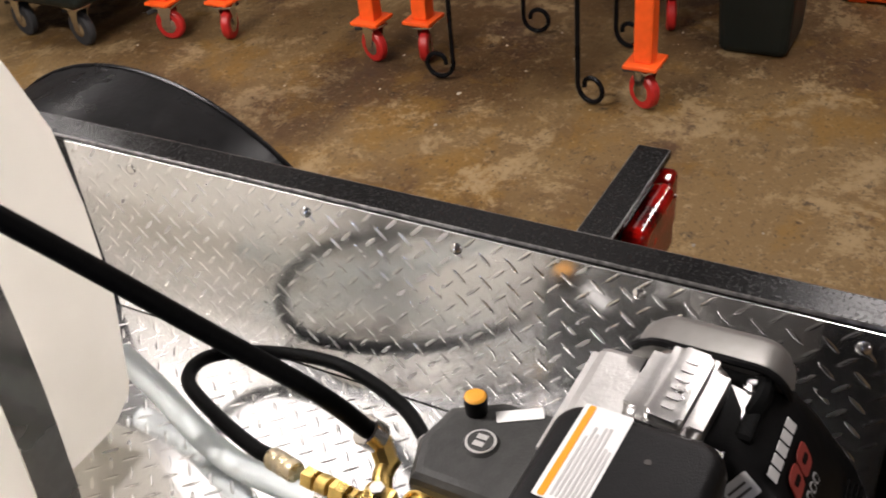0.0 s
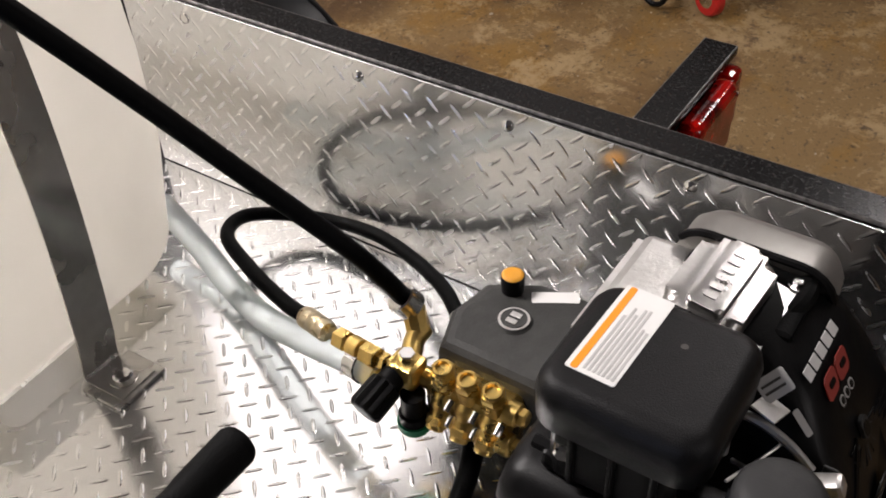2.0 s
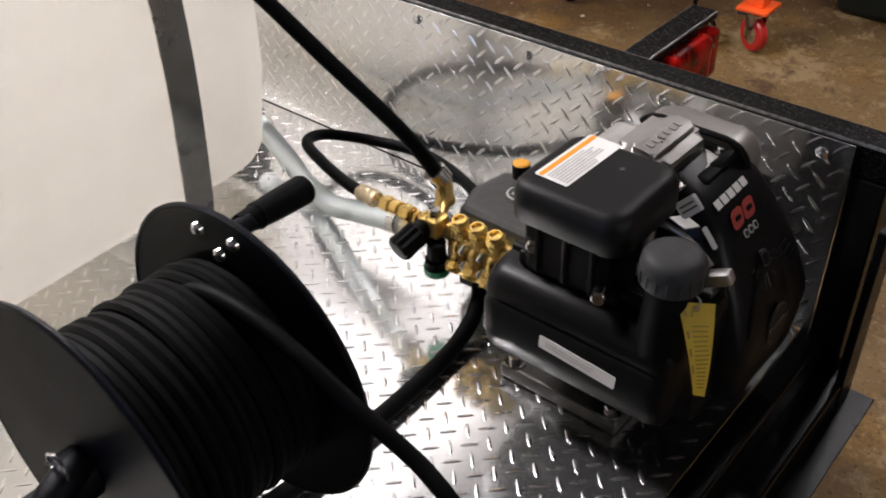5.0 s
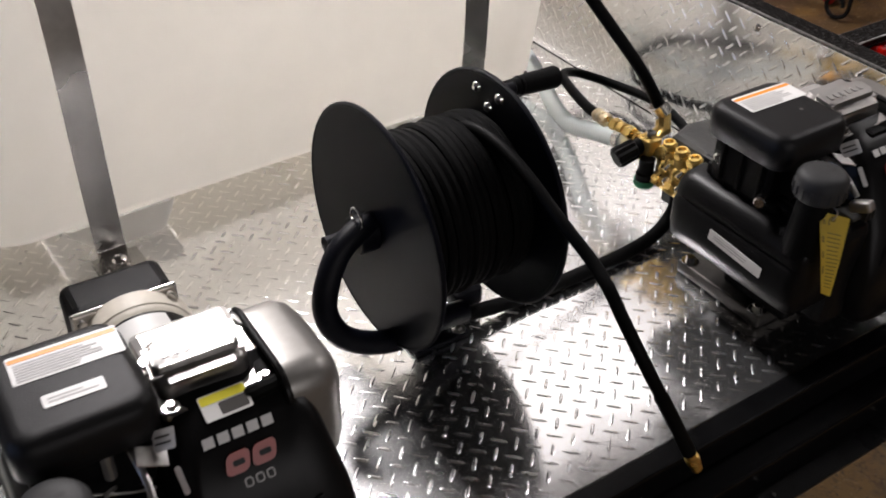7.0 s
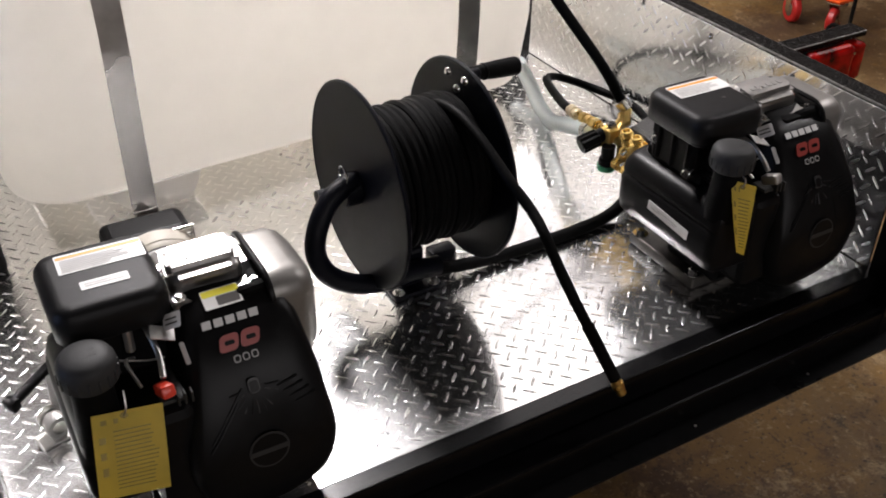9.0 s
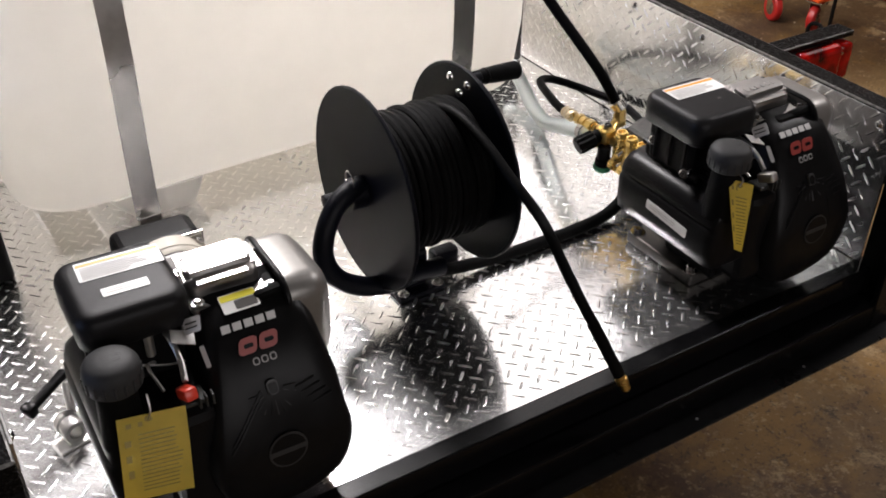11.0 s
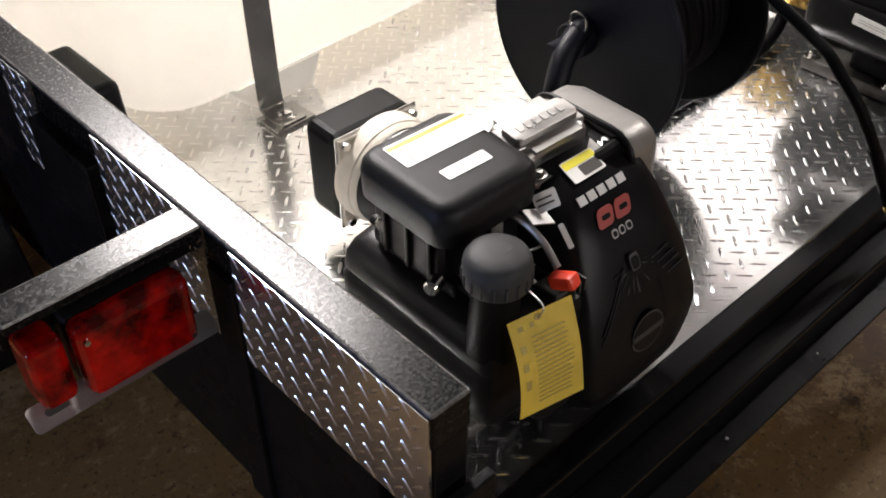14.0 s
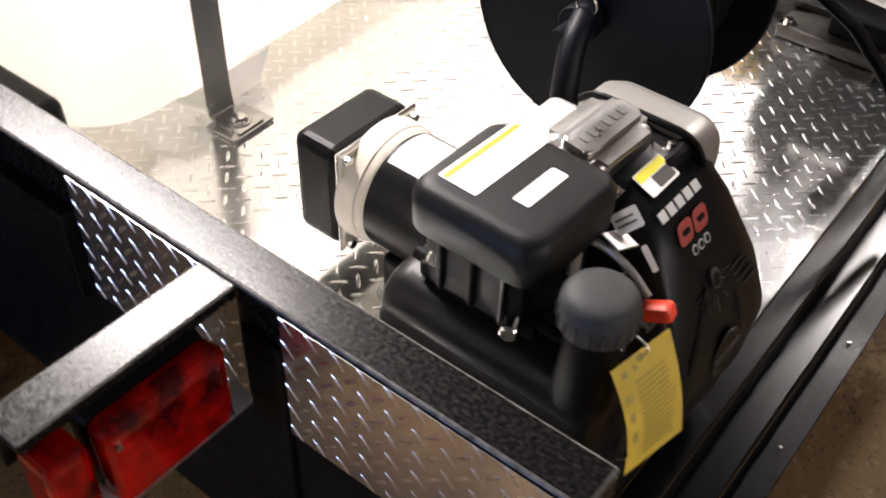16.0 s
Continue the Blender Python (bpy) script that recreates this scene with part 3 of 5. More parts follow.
    for i in range(24):
        t.faces.new((ctr, vs[i], vs[i + 1]))
    join(f, t)
    for xe in (xo0, xo1):
        tube(f, [(xe, yc + R * math.cos(math.pi * i / 24), zc + R * math.sin(math.pi * i / 24)) for i in range(25)], 0.0045, 8, 2)
    part("fender", f, BLACK_STEEL, trailer, "rounded black steel fender")
    xm = (xo0 + xo1) / 2
    zr = 0.31
    wheel = part("wheel", lathe(B(), (xm - 0.09, yc, FLOOR_Z + zr), (xm + 0.09, yc, FLOOR_Z + zr),
                                [(0.17, 0), (0.27, 0.02), (0.3, 0.12), (zr, 0.25), (zr, 0.75), (0.3, 0.88), (0.27, 0.98), (0.17, 1)], 36), TYRE, trailer)
    part("rim", lathe(B(), (xm - 0.08, yc, FLOOR_Z + zr), (xm + 0.08, yc, FLOOR_Z + zr), [(0.05, 0), (0.172, 0.05), (0.172, 0.95), (0.05, 1)], 30), SILVER, wheel)


side(0.0, -1, 0.277, 0.304)
side(W, 1, 0.302, 0.2915)

# ---- water tank and straps ----
TANK = pose(0.705, 0.787, 0, 0, 0, 2.0)
tank = thing("water_tank", TANK, "large white polyethylene water tank standing on moulded feet", "tank")
rings = []
BULGE = [(0.0, 0.012), (0.1, 0.02), (0.2, 0.034), (0.42, 0.036), (0.5, 0.03), (0.58, 0.02), (0.76, 0.0)]
for z, d in ((0.052, 0.05), (0.0535, 0.02), (0.06, 0.006), (0.074, 0.0), (0.2, -0.003), (0.32, -0.003), (0.42, 0.002), (0.50, 0.014), (0.58, 0.037), (0.65, 0.075), (0.71, 0.125), (0.745, 0.185), (0.757, 0.25), (0.76, 0.3)):
    rings.append([(x, y, z) for x, y in rounded(-0.555 + d, 0.555 - d + float(np.interp(z, *zip(*BULGE))), d, 0.68 - d, 0.11, 10)])
bm = loft(B(), rings, False)
bm.faces.new([v for v in bm.verts if abs(v.co.z - rings[-1][0][2]) < 1e-6])
bmesh.ops.recalc_face_normals(bm, faces=bm.faces)
body = part("body", bm, POLY, tank, sharp=80)
for x0, x1 in ((-0.5, -0.412), (-0.212, 0.222), (0.404, 0.53)):
    part("underside", box(B(), ((x0 + x1) / 2, 0.34, 0.054), (x1 - x0, 0.6, 0.004)), POLY, body)
for x0, x1, x2, x3 in ((-0.408, -0.362, -0.238, -0.216), (0.226, 0.246, 0.355, 0.4)):
    rr = []
    for z, g, k in ((0.0022, 0.05, 1.0), (0.002, 0.006, 1.0), (0.006, 0.001, 0.95), (0.03, 0.0, 0.45), (0.054, 0.0, 0.03), (0.058, 0.0, 0.0)):
        xa, xb = x0 + (x1 - x0) * k + g, x3 + (x2 - x3) * k - g
        rr.append([(x, y, z) for x, y in rounded(xa, xb, 0.003 + g, 0.66 - g, 0.02 if g < 0.04 else 0.005, 5)])
    part("foot", loft(B(), rr, False), POLY_FEET, body, sharp=60)
lid = part("lid", lathe(B(), (0.2, 0.3, 0.758), (0.2, 0.3, 0.8), [(0.09, 0), (0.095, 0.2), (0.095, 0.8), (0.08, 1)], 32), SATIN_BLACK, tank)


def strap(x, foot_x, half):
    st = thing("tank_strap", TANK, "flat stainless strap over the white tank, bolted to the deck", "strap", "tank straps")
    path = [(-0.066, 0.0075), (-0.02, 0.0075), (-0.0075, 0.009), (-0.005, 0.02), (-0.004, 0.06), (-0.0045, 0.2), (-0.0065, 0.32), (-0.001, 0.42), (0.011, 0.5), (0.033, 0.58), (0.07, 0.65), (0.118, 0.713), (0.178, 0.75), (0.25, 0.763), (0.34, 0.765), (0.45, 0.763)]
    rr = []
    p3 = curve_points([(foot_x + (x - foot_x) * min(1.0, max(0.0, z - 0.01) / 0.1), y, z) for y, z in path], 5)
    for i, q in enumerate(p3):
        d = (p3[min(i + 1, len(p3) - 1)] - p3[max(i - 1, 0)]).normalized()
        nn = Vector((1, 0, 0)).cross(d).normalized()
        rr.append([q + Vector((-half, 0, 0)) - nn * 0.001, q + Vector((half, 0, 0)) - nn * 0.001,
                   q + Vector((half, 0, 0)) + nn * 0.001, q + Vector((-half, 0, 0)) + nn * 0.001])
    part("band", loft(B(), rr), STRAP, st)
    part("foot_plate", box(B(), (foot_x, -0.042, 0.0036), (0.075, 0.06, 0.0045), 0.001), STRAP, st)
    part("washer", cyl(B(), (foot_x, -0.042, 0.0085), (foot_x, -0.042, 0.0105), 0.017, n=24), STRAP, st)
    part("bolt", lathe(B(), (foot_x, -0.042, 0.0103), (foot_x, -0.042, 0.0175), [(0.0125, 0), (0.012, 0.4), (0.009, 0.8), (0.003, 1)], 20), CHROME, st)


strap(-0.344, -0.342, 0.0235)
strap(0.379, 0.364, 0.0262)


# black drain valve block between the side lining and the tank's end
dv = thing("drain_valve", pose(0.066, 0.86, 0.0), "black drain valve block standing at the tank's end", "valve")
bm = box(B(), (0, -0.08, 0.1), (0.075, 0.16, 0.196), 0.01, 3, taper=(0.8, 0.9))
part("body", bm, SATIN_BLACK, dv)
part("collar", box(B(), (0.002, 0.016, 0.125), (0.062, 0.03, 0.03), 0.006), WHITE_LABEL, dv, "pale collar")
part("column", box(B(), (0.002, 0.016, 0.056), (0.05, 0.026, 0.108), 0.004), SATIN_BLACK, dv)
part("elbow", lathe(B(), (0.0, 0.03, 0.11), (0.0, 0.1, 0.11), [(0.03, 0), (0.034, 0.1), (0.034, 0.8), (0.026, 1)], 24), SATIN_BLACK, dv)


# ---- petrol engines ----
FRONT = [(-0.02, -0.165), (0.02, -0.185), (0.06, -0.2), (0.134, -0.203), (0.17, -0.193), (0.214, -0.172), (0.24, -0.154), (0.263, -0.139), (0.283, -0.124), (0.293, -0.105), (0.301, -0.085), (0.307, -0.06), (0.33, -0.05)]


def shroud_y(z):
    """How far the fan shroud stands forward at height z."""
    for (z0, y0), (z1, y1) in zip(FRONT, FRONT[1:]):
        if z <= z1:
            return y0 + (y1 - y0) * (z - z0) / (z1 - z0)
    return FRONT[-1][1]


def on_shroud(x, z, lift=0.0012):
    y0, y1 = shroud_y(z - 0.006), shroud_y(z + 0.006)
    return face_frame((x, shroud_y(z) - lift, z + lift * 0.5), (1, 0, 0), (0, -0.012, y1 - y0))


def engine(label, m, first):
    e = thing("petrol_engine", m, label, "engine", "petrol engines")
    # crankcase, cylinder and feet
    bm = box(B(), (0.115, 0.0, 0.10), (0.16, 0.17, 0.17), 0.02)
    part("crankcase", bm, PUMP_GREY, e, "dark cast crankcase")
    bm = box(B(), (0.09, -0.01, 0.013), (0.25, 0.17, 0.022), 0.004)
    part("mounting_base", bm, ROUGH_CAST, e, "bare cast mounting base")
    for x in (-0.022, 0.2):
        for y in (-0.08, 0.06):
            part("bolt", bolt(B(), (x, y, 0.0245), r=0.008, h=0.008), CHROME, e)
    bm = box(B(), (0.12, 0.0, 0.225), (0.11, 0.11, 0.13), 0.01)
    part("cylinder", bm, CAST, e, "finned cast cylinder")
    for k in range(5):
        part("fin", box(B(), (0.12, 0.0, 0.19 + k * 0.018), (0.135, 0.135, 0.004)), CAST, e)
    # fuel tank: a slab down the side with a rolled upper edge and a step
    prof = [(-0.072, 0.094), (-0.084, 0.104), (-0.0885, 0.125), (-0.0885, 0.168), (-0.083, 0.174), (-0.0855, 0.182), (-0.08, 0.2), (-0.066, 0.211), (-0.04, 0.216), (0.0, 0.212), (0.012, 0.19), (0.012, 0.094)]
    rr = [[(x * k + (1 - k) * -0.04, y, z * k + (1 - k) * 0.15) for x, z in prof] for y, k in ((0.064, 0.86), (0.058, 0.96), (0.045, 1.0), (-0.152, 1.0), (-0.166, 0.95), (-0.17, 0.85))]
    part("fuel_tank", loft(B(), rr), ENGINE_BLACK, e, "black plastic fuel tank", 50)
    part("tank_bracket", box(B(), (0.01, -0.06, 0.06), (0.05, 0.12, 0.07), 0.006), BLACK_STEEL, e)
    part("filler_neck", cyl(B(), (-0.058, -0.146, 0.19), (-0.057, -0.148, 0.283), 0.027, 0.023, n=32), RUBBER, e)
    bm = lathe(B(), (-0.057, -0.148, 0.279), (-0.057, -0.148, 0.317),
               [(0.0305, 0), (0.0325, 0.05), (0.033, 0.55), (0.032, 0.74), (0.0292, 0.87), (0.0235, 0.95), (0.013, 0.988), (0.003, 1.0)], 44)
    cap = part("fuel_cap", bm, CAP_GREY, e, "domed dark grey filler cap with a ribbed skirt", 50)
    for k in range(18):
        a = radians(20 * k)
        q = Vector((-0.057 + 0.0328 * math.cos(a), -0.148 + 0.0328 * math.sin(a), 0.284))
        part("grip_rib", cyl(B(), q, q + Vector((0, 0, 0.014)), 0.0016, n=6), CAP_GREY, cap)
    cm = pose(-0.057, -0.148, 0.3166)
    for k in range(2):
        part("cap_mark", prism(B(), rounded(-0.009, 0.009, -0.0022, 0.0022, 0.001, 2), 0.0007, cm @ Matrix.Translation((0.003, 0.004 - 0.009 * k, -0.0004))), CAP_GREY, e)
    # air cleaner box
    rings_ = []
    for z, g in ((0.284, 0.007), (0.289, 0.001), (0.317, 0.0), (0.3255, 0.002), (0.3315, 0.0065), (0.3342, 0.0125), (0.3346, 0.019)):
        rings_.append([(x, y, z) for x, y in rounded(-0.078 + g, 0.058 - g, -0.1 + g, 0.042 - g, 0.026 - min(g, 0.012), 6)])
    air = part("air_cleaner", loft(B(), rings_), SATIN_BLACK, e, "satin black air cleaner cover", 50)
    lm = face_frame((0.0, 0.001, 0.3349), (1, -0.03, 0), (0, 0, 1))
    lab = part("warning_label", flat(B(), lm, 0.103, 0.041), WHITE_LABEL, air, "white warning label with an orange stripe")
    part("stripe", flat(B(), lm @ Matrix.Translation((0, 0.0138, 0.0004)), 0.101, 0.0058, 0.0005), ORANGE_LABEL, lab)
    part("print", bars(B(), lm @ Matrix.Translation((0, -0.005, 0.0006)), 7, 0.094, 0.027, 0.42, 3, (0.6, 1.0)), GREY_INK, lab)
    part("dimple", cyl(B(), (0.012, -0.045, 0.333), (0.012, -0.045, 0.3352), 0.003, n=12), INK, air)
    part("air_base", box(B(), (-0.008, -0.026, 0.25), (0.108, 0.112, 0.08), 0.012), ENGINE_BLACK, e)
    for k in range(3):
        part("base_rib", box(B(), (-0.064, -0.062 + 0.034 * k, 0.252), (0.006, 0.006, 0.06), 0.002), ENGINE_BLACK, e)
    part("clip", box(B(), (-0.062, 0.012, 0.274), (0.008, 0.018, 0.022), 0.002), ENGINE_BLACK, e)
    bm = box(B(), (-0.045, -0.03, 0.225), (0.03, 0.13, 0.02), 0.005)
    cyl(bm, (-0.05, 0.045, 0.232), (-0.05, -0.12, 0.232), 0.006, n=10)
    part("intake_pipe", bm, ENGINE_BLACK, e)
    for q in ((-0.048, 0.019, 0.25), (-0.065, -0.075, 0.236)):
        part("screw", cyl(B(), q, (q[0] - 0.018, q[1] - 0.008, q[2] + 0.002), 0.0085, n=16, edge=0.002), CHROME, e)
    # cylinder head, valve cover and muffler guard
    bm = prism(B(), rounded(-0.054, 0.054, -0.042, 0.042, 0.008), 0.008, pose(0.115, -0.046, 0.292, 4, -3, -4), 0.002)
    box(bm, (0.115, -0.045, 0.27), (0.09, 0.075, 0.045), 0.005)
    head = part("cylinder_head", bm, POLISHED, e, "bare cast cylinder head flange")
    cm = pose(0.11, -0.036, 0.297, 4, -3, -4)
    bm = prism(B(), rounded(-0.046, 0.046, -0.034, 0.034, 0.014), 0.026, cm, 0.012, 5)
    cover = part("valve_cover", bm, POLISHED, head, "shiny cast valve cover with a raised block", 50)
    block = part("raised_block", prism(B(), rounded(-0.042, 0.042, -0.018, 0.014, 0.006), 0.016, cm @ Matrix.Translation((0.0, 0.0, 0.018)), 0.004, 4), POLISHED, cover, "", 50)
    for k in range(6):
        box_m = cm @ Matrix.Translation((-0.0275 + 0.011 * k, -0.002, 0.0338))
        part("raised_mark", prism(B(), rounded(-0.0034, 0.0034, -0.0055, 0.0055, 0.0015, 2), 0.0012, box_m), POLISHED, block)
    for q in ((0.068, -0.08), (0.16, -0.088), (0.07, -0.008), (0.162, -0.014)):
        part("bolt", bolt(B(), (q[0], q[1], 0.300), r=0.005, h=0.005), CHROME, head)
    rr = []
    for x, g in ((0.172, 0.0), (0.208, 0.0), (0.223, 0.006), (0.233, 0.018), (0.237, 0.032)):
        rr.append([(x, y, z) for y, z in rounded(-0.116 + g, 0.026 - g, 0.165 + g, 0.309 - g, 0.03 - g * 0.4, 6)])
    guard = part("muffler_guard", loft(B(), rr), SILVER, e, "rounded silver muffler guard", 60)
    for q in ((-0.07, 0.2), (-0.03, 0.2)):
        part("hole", cyl(B(), (0.2365, q[0], q[1]), (0.2375, q[0], q[1]), 0.003, n=10), INK, guard)
    edge = [(0.172, y, z) for y, z in rounded(-0.118, 0.028, 0.165, 0.311, 0.032, 5)]
    part("guard_edge", tube(B(), edge[2:] + edge[:1], 0.004, 8, 1), ENGINE_BLACK, guard)
    bm = tube(B(), [(0.13, -0.092, 0.29), (0.15, -0.098, 0.297), (0.172, -0.094, 0.296), (0.184, -0.075, 0.285)], 0.0085, 10)
    box(bm, (0.12, -0.094, 0.288), (0.044, 0.02, 0.02), 0.006)
    # these two boxes are added dark filler over a bright gap by the head
    box(bm, (0.163, -0.072, 0.287), (0.026, 0.05, 0.03), 0.008)
    box(bm, (0.158, -0.03, 0.279), (0.028, 0.08, 0.034), 0.008)
    part("spark_plug_boot", bm, RUBBER, e, "black plug boot with added dark filler")
    # fan shroud with a leaning front
    outl = []
    for i in range(29):
        a = radians(-196 + i * 212 / 28)
        outl.append((0.1215 + 0.0955 * math.cos(a), 0.122 + 0.117 * math.sin(a)))
    outl += [(0.21, 0.2), (0.2, 0.26), (0.19, 0.29), (0.176, 0.305), (0.13, 0.307), (0.085, 0.305), (0.066, 0.293), (0.058, 0.27), (0.04, 0.2)]

    def ring_at(k, dy, floor_y):
        r = []
        for x, z in outl:
            xx, zz = 0.126 + (x - 0.126) * k, 0.16 + (z - 0.16) * k
            r.append((xx, min(floor_y, shroud_y(zz) + dy), zz))
        return r
    shroud = part("fan_shroud", loft(B(), [[(x, -0.05, z) for x, z in outl], ring_at(1.0, 0.05, -0.052), ring_at(0.985, 0.02, -0.056), ring_at(0.94, 0.005, -0.06), ring_at(0.86, 0.0, -0.06), ring_at(0.6, -0.001, -0.06), ring_at(0.3, -0.002, -0.06)]),
                  ENGINE_BLACK, e, "black plastic fan shroud", 50)
    # starter grip hollow with short rays below it, and two slanting ribs
    for i in range(11):
        a = radians(185 + i * 17)
        pts = [(0.118 + r * math.cos(a), shroud_y(0.212 + r * math.sin(a)) - 0.0008, 0.212 + r * math.sin(a)) for r in (0.014, 0.022, 0.031)]
        part("ray", tube(B(), pts, 0.0011, 6, 2), EMBOSS if i % 2 else ENGINE_BLACK, shroud)
    for q in (0.0, 0.009):
        pts = [(0.104 - q * 0.4 - 0.05 * k, shroud_y(0.214 - q - 0.052 * k) - 0.001, 0.214 - q - 0.052 * k) for k in (0.0, 0.35, 0.7, 1.0)]
        part("rib", tube(B(), pts, 0.0016, 6, 3), ENGINE_BLACK, shroud)
    for k in range(4):
        z = 0.205 - 0.008 * k
        pts = [(0.146 + 0.006 * k + 0.013 * j, shroud_y(z) - 0.0006, z + 0.003 * j) for j in range(3)]
        part("louvre", tube(B(), pts, 0.0015, 6, 2), ENGINE_BLACK, shroud)
    fm = on_shroud(0.118, 0.214)
    part("crest", prism(B(), rounded(-0.007, 0.007, -0.0095, 0.0095, 0.004), 0.004, fm, 0.001), EMBOSS, shroud)
    part("crest_field", prism(B(), rounded(-0.0055, 0.0055, -0.008, 0.006, 0.003), 0.0045, fm, 0.001), ENGINE_BLACK, shroud)
    fm = on_shroud(0.12, 0.133)
    part("emblem", prism(B(), [(0.026 * math.cos(radians(t)), 0.026 * math.sin(radians(t))) for t in range(0, 360, 15)], 0.0012, fm), EMBOSS, shroud)
    part("emblem_field", prism(B(), [(0.0235 * math.cos(radians(t)), 0.0235 * math.sin(radians(t))) for t in range(0, 360, 15)], 0.0018, fm), ENGINE_BLACK, shroud)
    part("emblem_mark", flat(B(), fm @ Matrix.Translation((0, 0, 0.0018)), 0.05, 0.007, 0.0008, 0.001), EMBOSS, shroud)
    # marks on the sloping face, as plain shapes
    fm = on_shroud(0.1135, 0.283)
    for k in range(5):
        part("white_mark", prism(B(), [(-0.0058, -0.005), (0.0052, -0.005), (0.0062, 0.005), (-0.0048, 0.005)], 0.001, fm @ Matrix.Translation((-0.0292 + k * 0.0146, 0, 0))), PRINT_WHITE, shroud)
    fm = on_shroud(0.118, 0.2615)
    for k in range(2):
        part("red_mark", prism(B(), [(x + y * 0.25, y) for x, y in rounded(-0.0118, 0.0118, -0.0102, 0.0102, 0.006)], 0.001, fm @ Matrix.Translation((-0.0135 + k * 0.0265, 0, 0))), RED_PRINT, shroud)
        part("red_mark_field", flat(B(), fm @ Matrix.Translation((-0.0128 + k * 0.0265, 0.0, 0.0006)), 0.012, 0.0055, 0.001, 0.002), ENGINE_BLACK, shroud)
    fm = on_shroud(0.12, 0.2435)
    for k in range(3):
        part("grey_mark", flat(B(), fm @ Matrix.Translation((-0.011 + k * 0.011, 0, 0)), 0.0085, 0.0095, 0.0008, 0.003), GREY_INK, shroud)
        part("grey_mark_field", flat(B(), fm @ Matrix.Translation((-0.011 + k * 0.011, 0, 0.0005)), 0.0055, 0.0065, 0.0008, 0.002), ENGINE_BLACK, shroud)
    # governor levers, choke sign, switch
    bm = box(B(), (0.035, -0.112, 0.283), (0.03, 0.022, 0.002), 0.0006, rot=(10, 20, -10))
    tube(bm, [(0.02, -0.06, 0.275), (0.022, -0.1, 0.28), (0.024, -0.13, 0.268), (0.02, -0.155, 0.253)], 0.004, 8)
    cyl(bm, (0.0, -0.09, 0.255), (0.0, -0.09, 0.295), 0.006, n=10)
    cyl(bm, (0.0, -0.09, 0.29), (0.0, -0.09, 0.298), 0.009, n=6)
    tube(bm, [(0.0, -0.1, 0.25), (-0.012, -0.12, 0.262), (-0.005, -0.15, 0.245)], 0.0022, 6)
    tube(bm, [(0.03, -0.13, 0.262), (0.01, -0.12, 0.257), (-0.03, -0.105, 0.262)], 0.0014, 6)
    part("governor_lever", bm, CAST, e, "bare metal governor linkage")
    bm = box(B(), (0.026, -0.15, 0.222), (0.03, 0.03, 0.006), 0.002)
    for k in range(3):
        box(bm, (0.03 + k * 0.008, -0.166, 0.226), (0.003, 0.012, 0.016), 0.001)
    part("linkage_bracket", bm, PUMP_GREY, e)
    part("lever_knob", box(B(), (0.017, -0.167, 0.246), (0.017, 0.03, 0.016), 0.004, rot=(-25, 0, 10)), RED_PLASTIC if first else CAST, e, "red lever knob" if first else "")
    fm3 = face_frame((0.05, -0.108, 0.293), (1, -0.25, -0.1), (-0.75, -0.3, 0.75))
    sign = part("choke_sign", flat(B(), fm3, 0.025, 0.02), PRINT_WHITE, e, "small white choke sign")
    part("print", bars(B(), fm3 @ Matrix.Translation((0, 0, 0.0005)), 2, 0.02, 0.012, 0.65, 5), INK, sign)
    part("throttle_sign", flat(B(), face_frame((0.053, -0.135, 0.262), (0.1, -0.6, -0.9), (-0.5, -0.6, 0.4)), 0.028, 0.006), PRINT_WHITE, e)
    part("lower_casing", box(B(), (0.02, -0.12, 0.13), (0.06, 0.11, 0.17), 0.015), ENGINE_BLACK, e)
    if first:
        wm = face_frame((-0.007, -0.052, 0.335), (1, -0.03, 0), (0, 0, 1))
        s1 = part("serial_label", flat(B(), wm, 0.056, 0.017), WHITE_LABEL, air, "small white label")
        part("print", bars(B(), wm @ Matrix.Translation((0, 0, 0.0005)), 2, 0.046, 0.009, 0.55, 8), GREY_INK, s1)
        ym = face_frame((0.114, -0.098, 0.2985), (1, 0, 0), (0, -0.42, 1))
        s2 = part("caution_label", flat(B(), ym, 0.047, 0.027), WHITE_LABEL, shroud, "yellow and white caution label")
        part("band", flat(B(), ym @ Matrix.Translation((0.0, 0.0078, 0.0004)), 0.045, 0.009, 0.0005), YELLOW_LABEL, s2)
        part("panel", flat(B(), ym @ Matrix.Translation((0.007, -0.0045, 0.0004)), 0.028, 0.013, 0.0005), INK, s2)
    else:
        tm = face_frame((-0.0892, -0.067, 0.148), (0, -1, -0.08), (-1, 0, 0.0))
        s3 = part("serial_label", flat(B(), tm, 0.098, 0.018), WHITE_LABEL, e, "white label on the fuel tank")
        part("print", bars(B(), tm @ Matrix.Translation((0, 0, 0.0005)), 2, 0.08, 0.008, 0.6, 9), GREY_INK, s3)
    return e


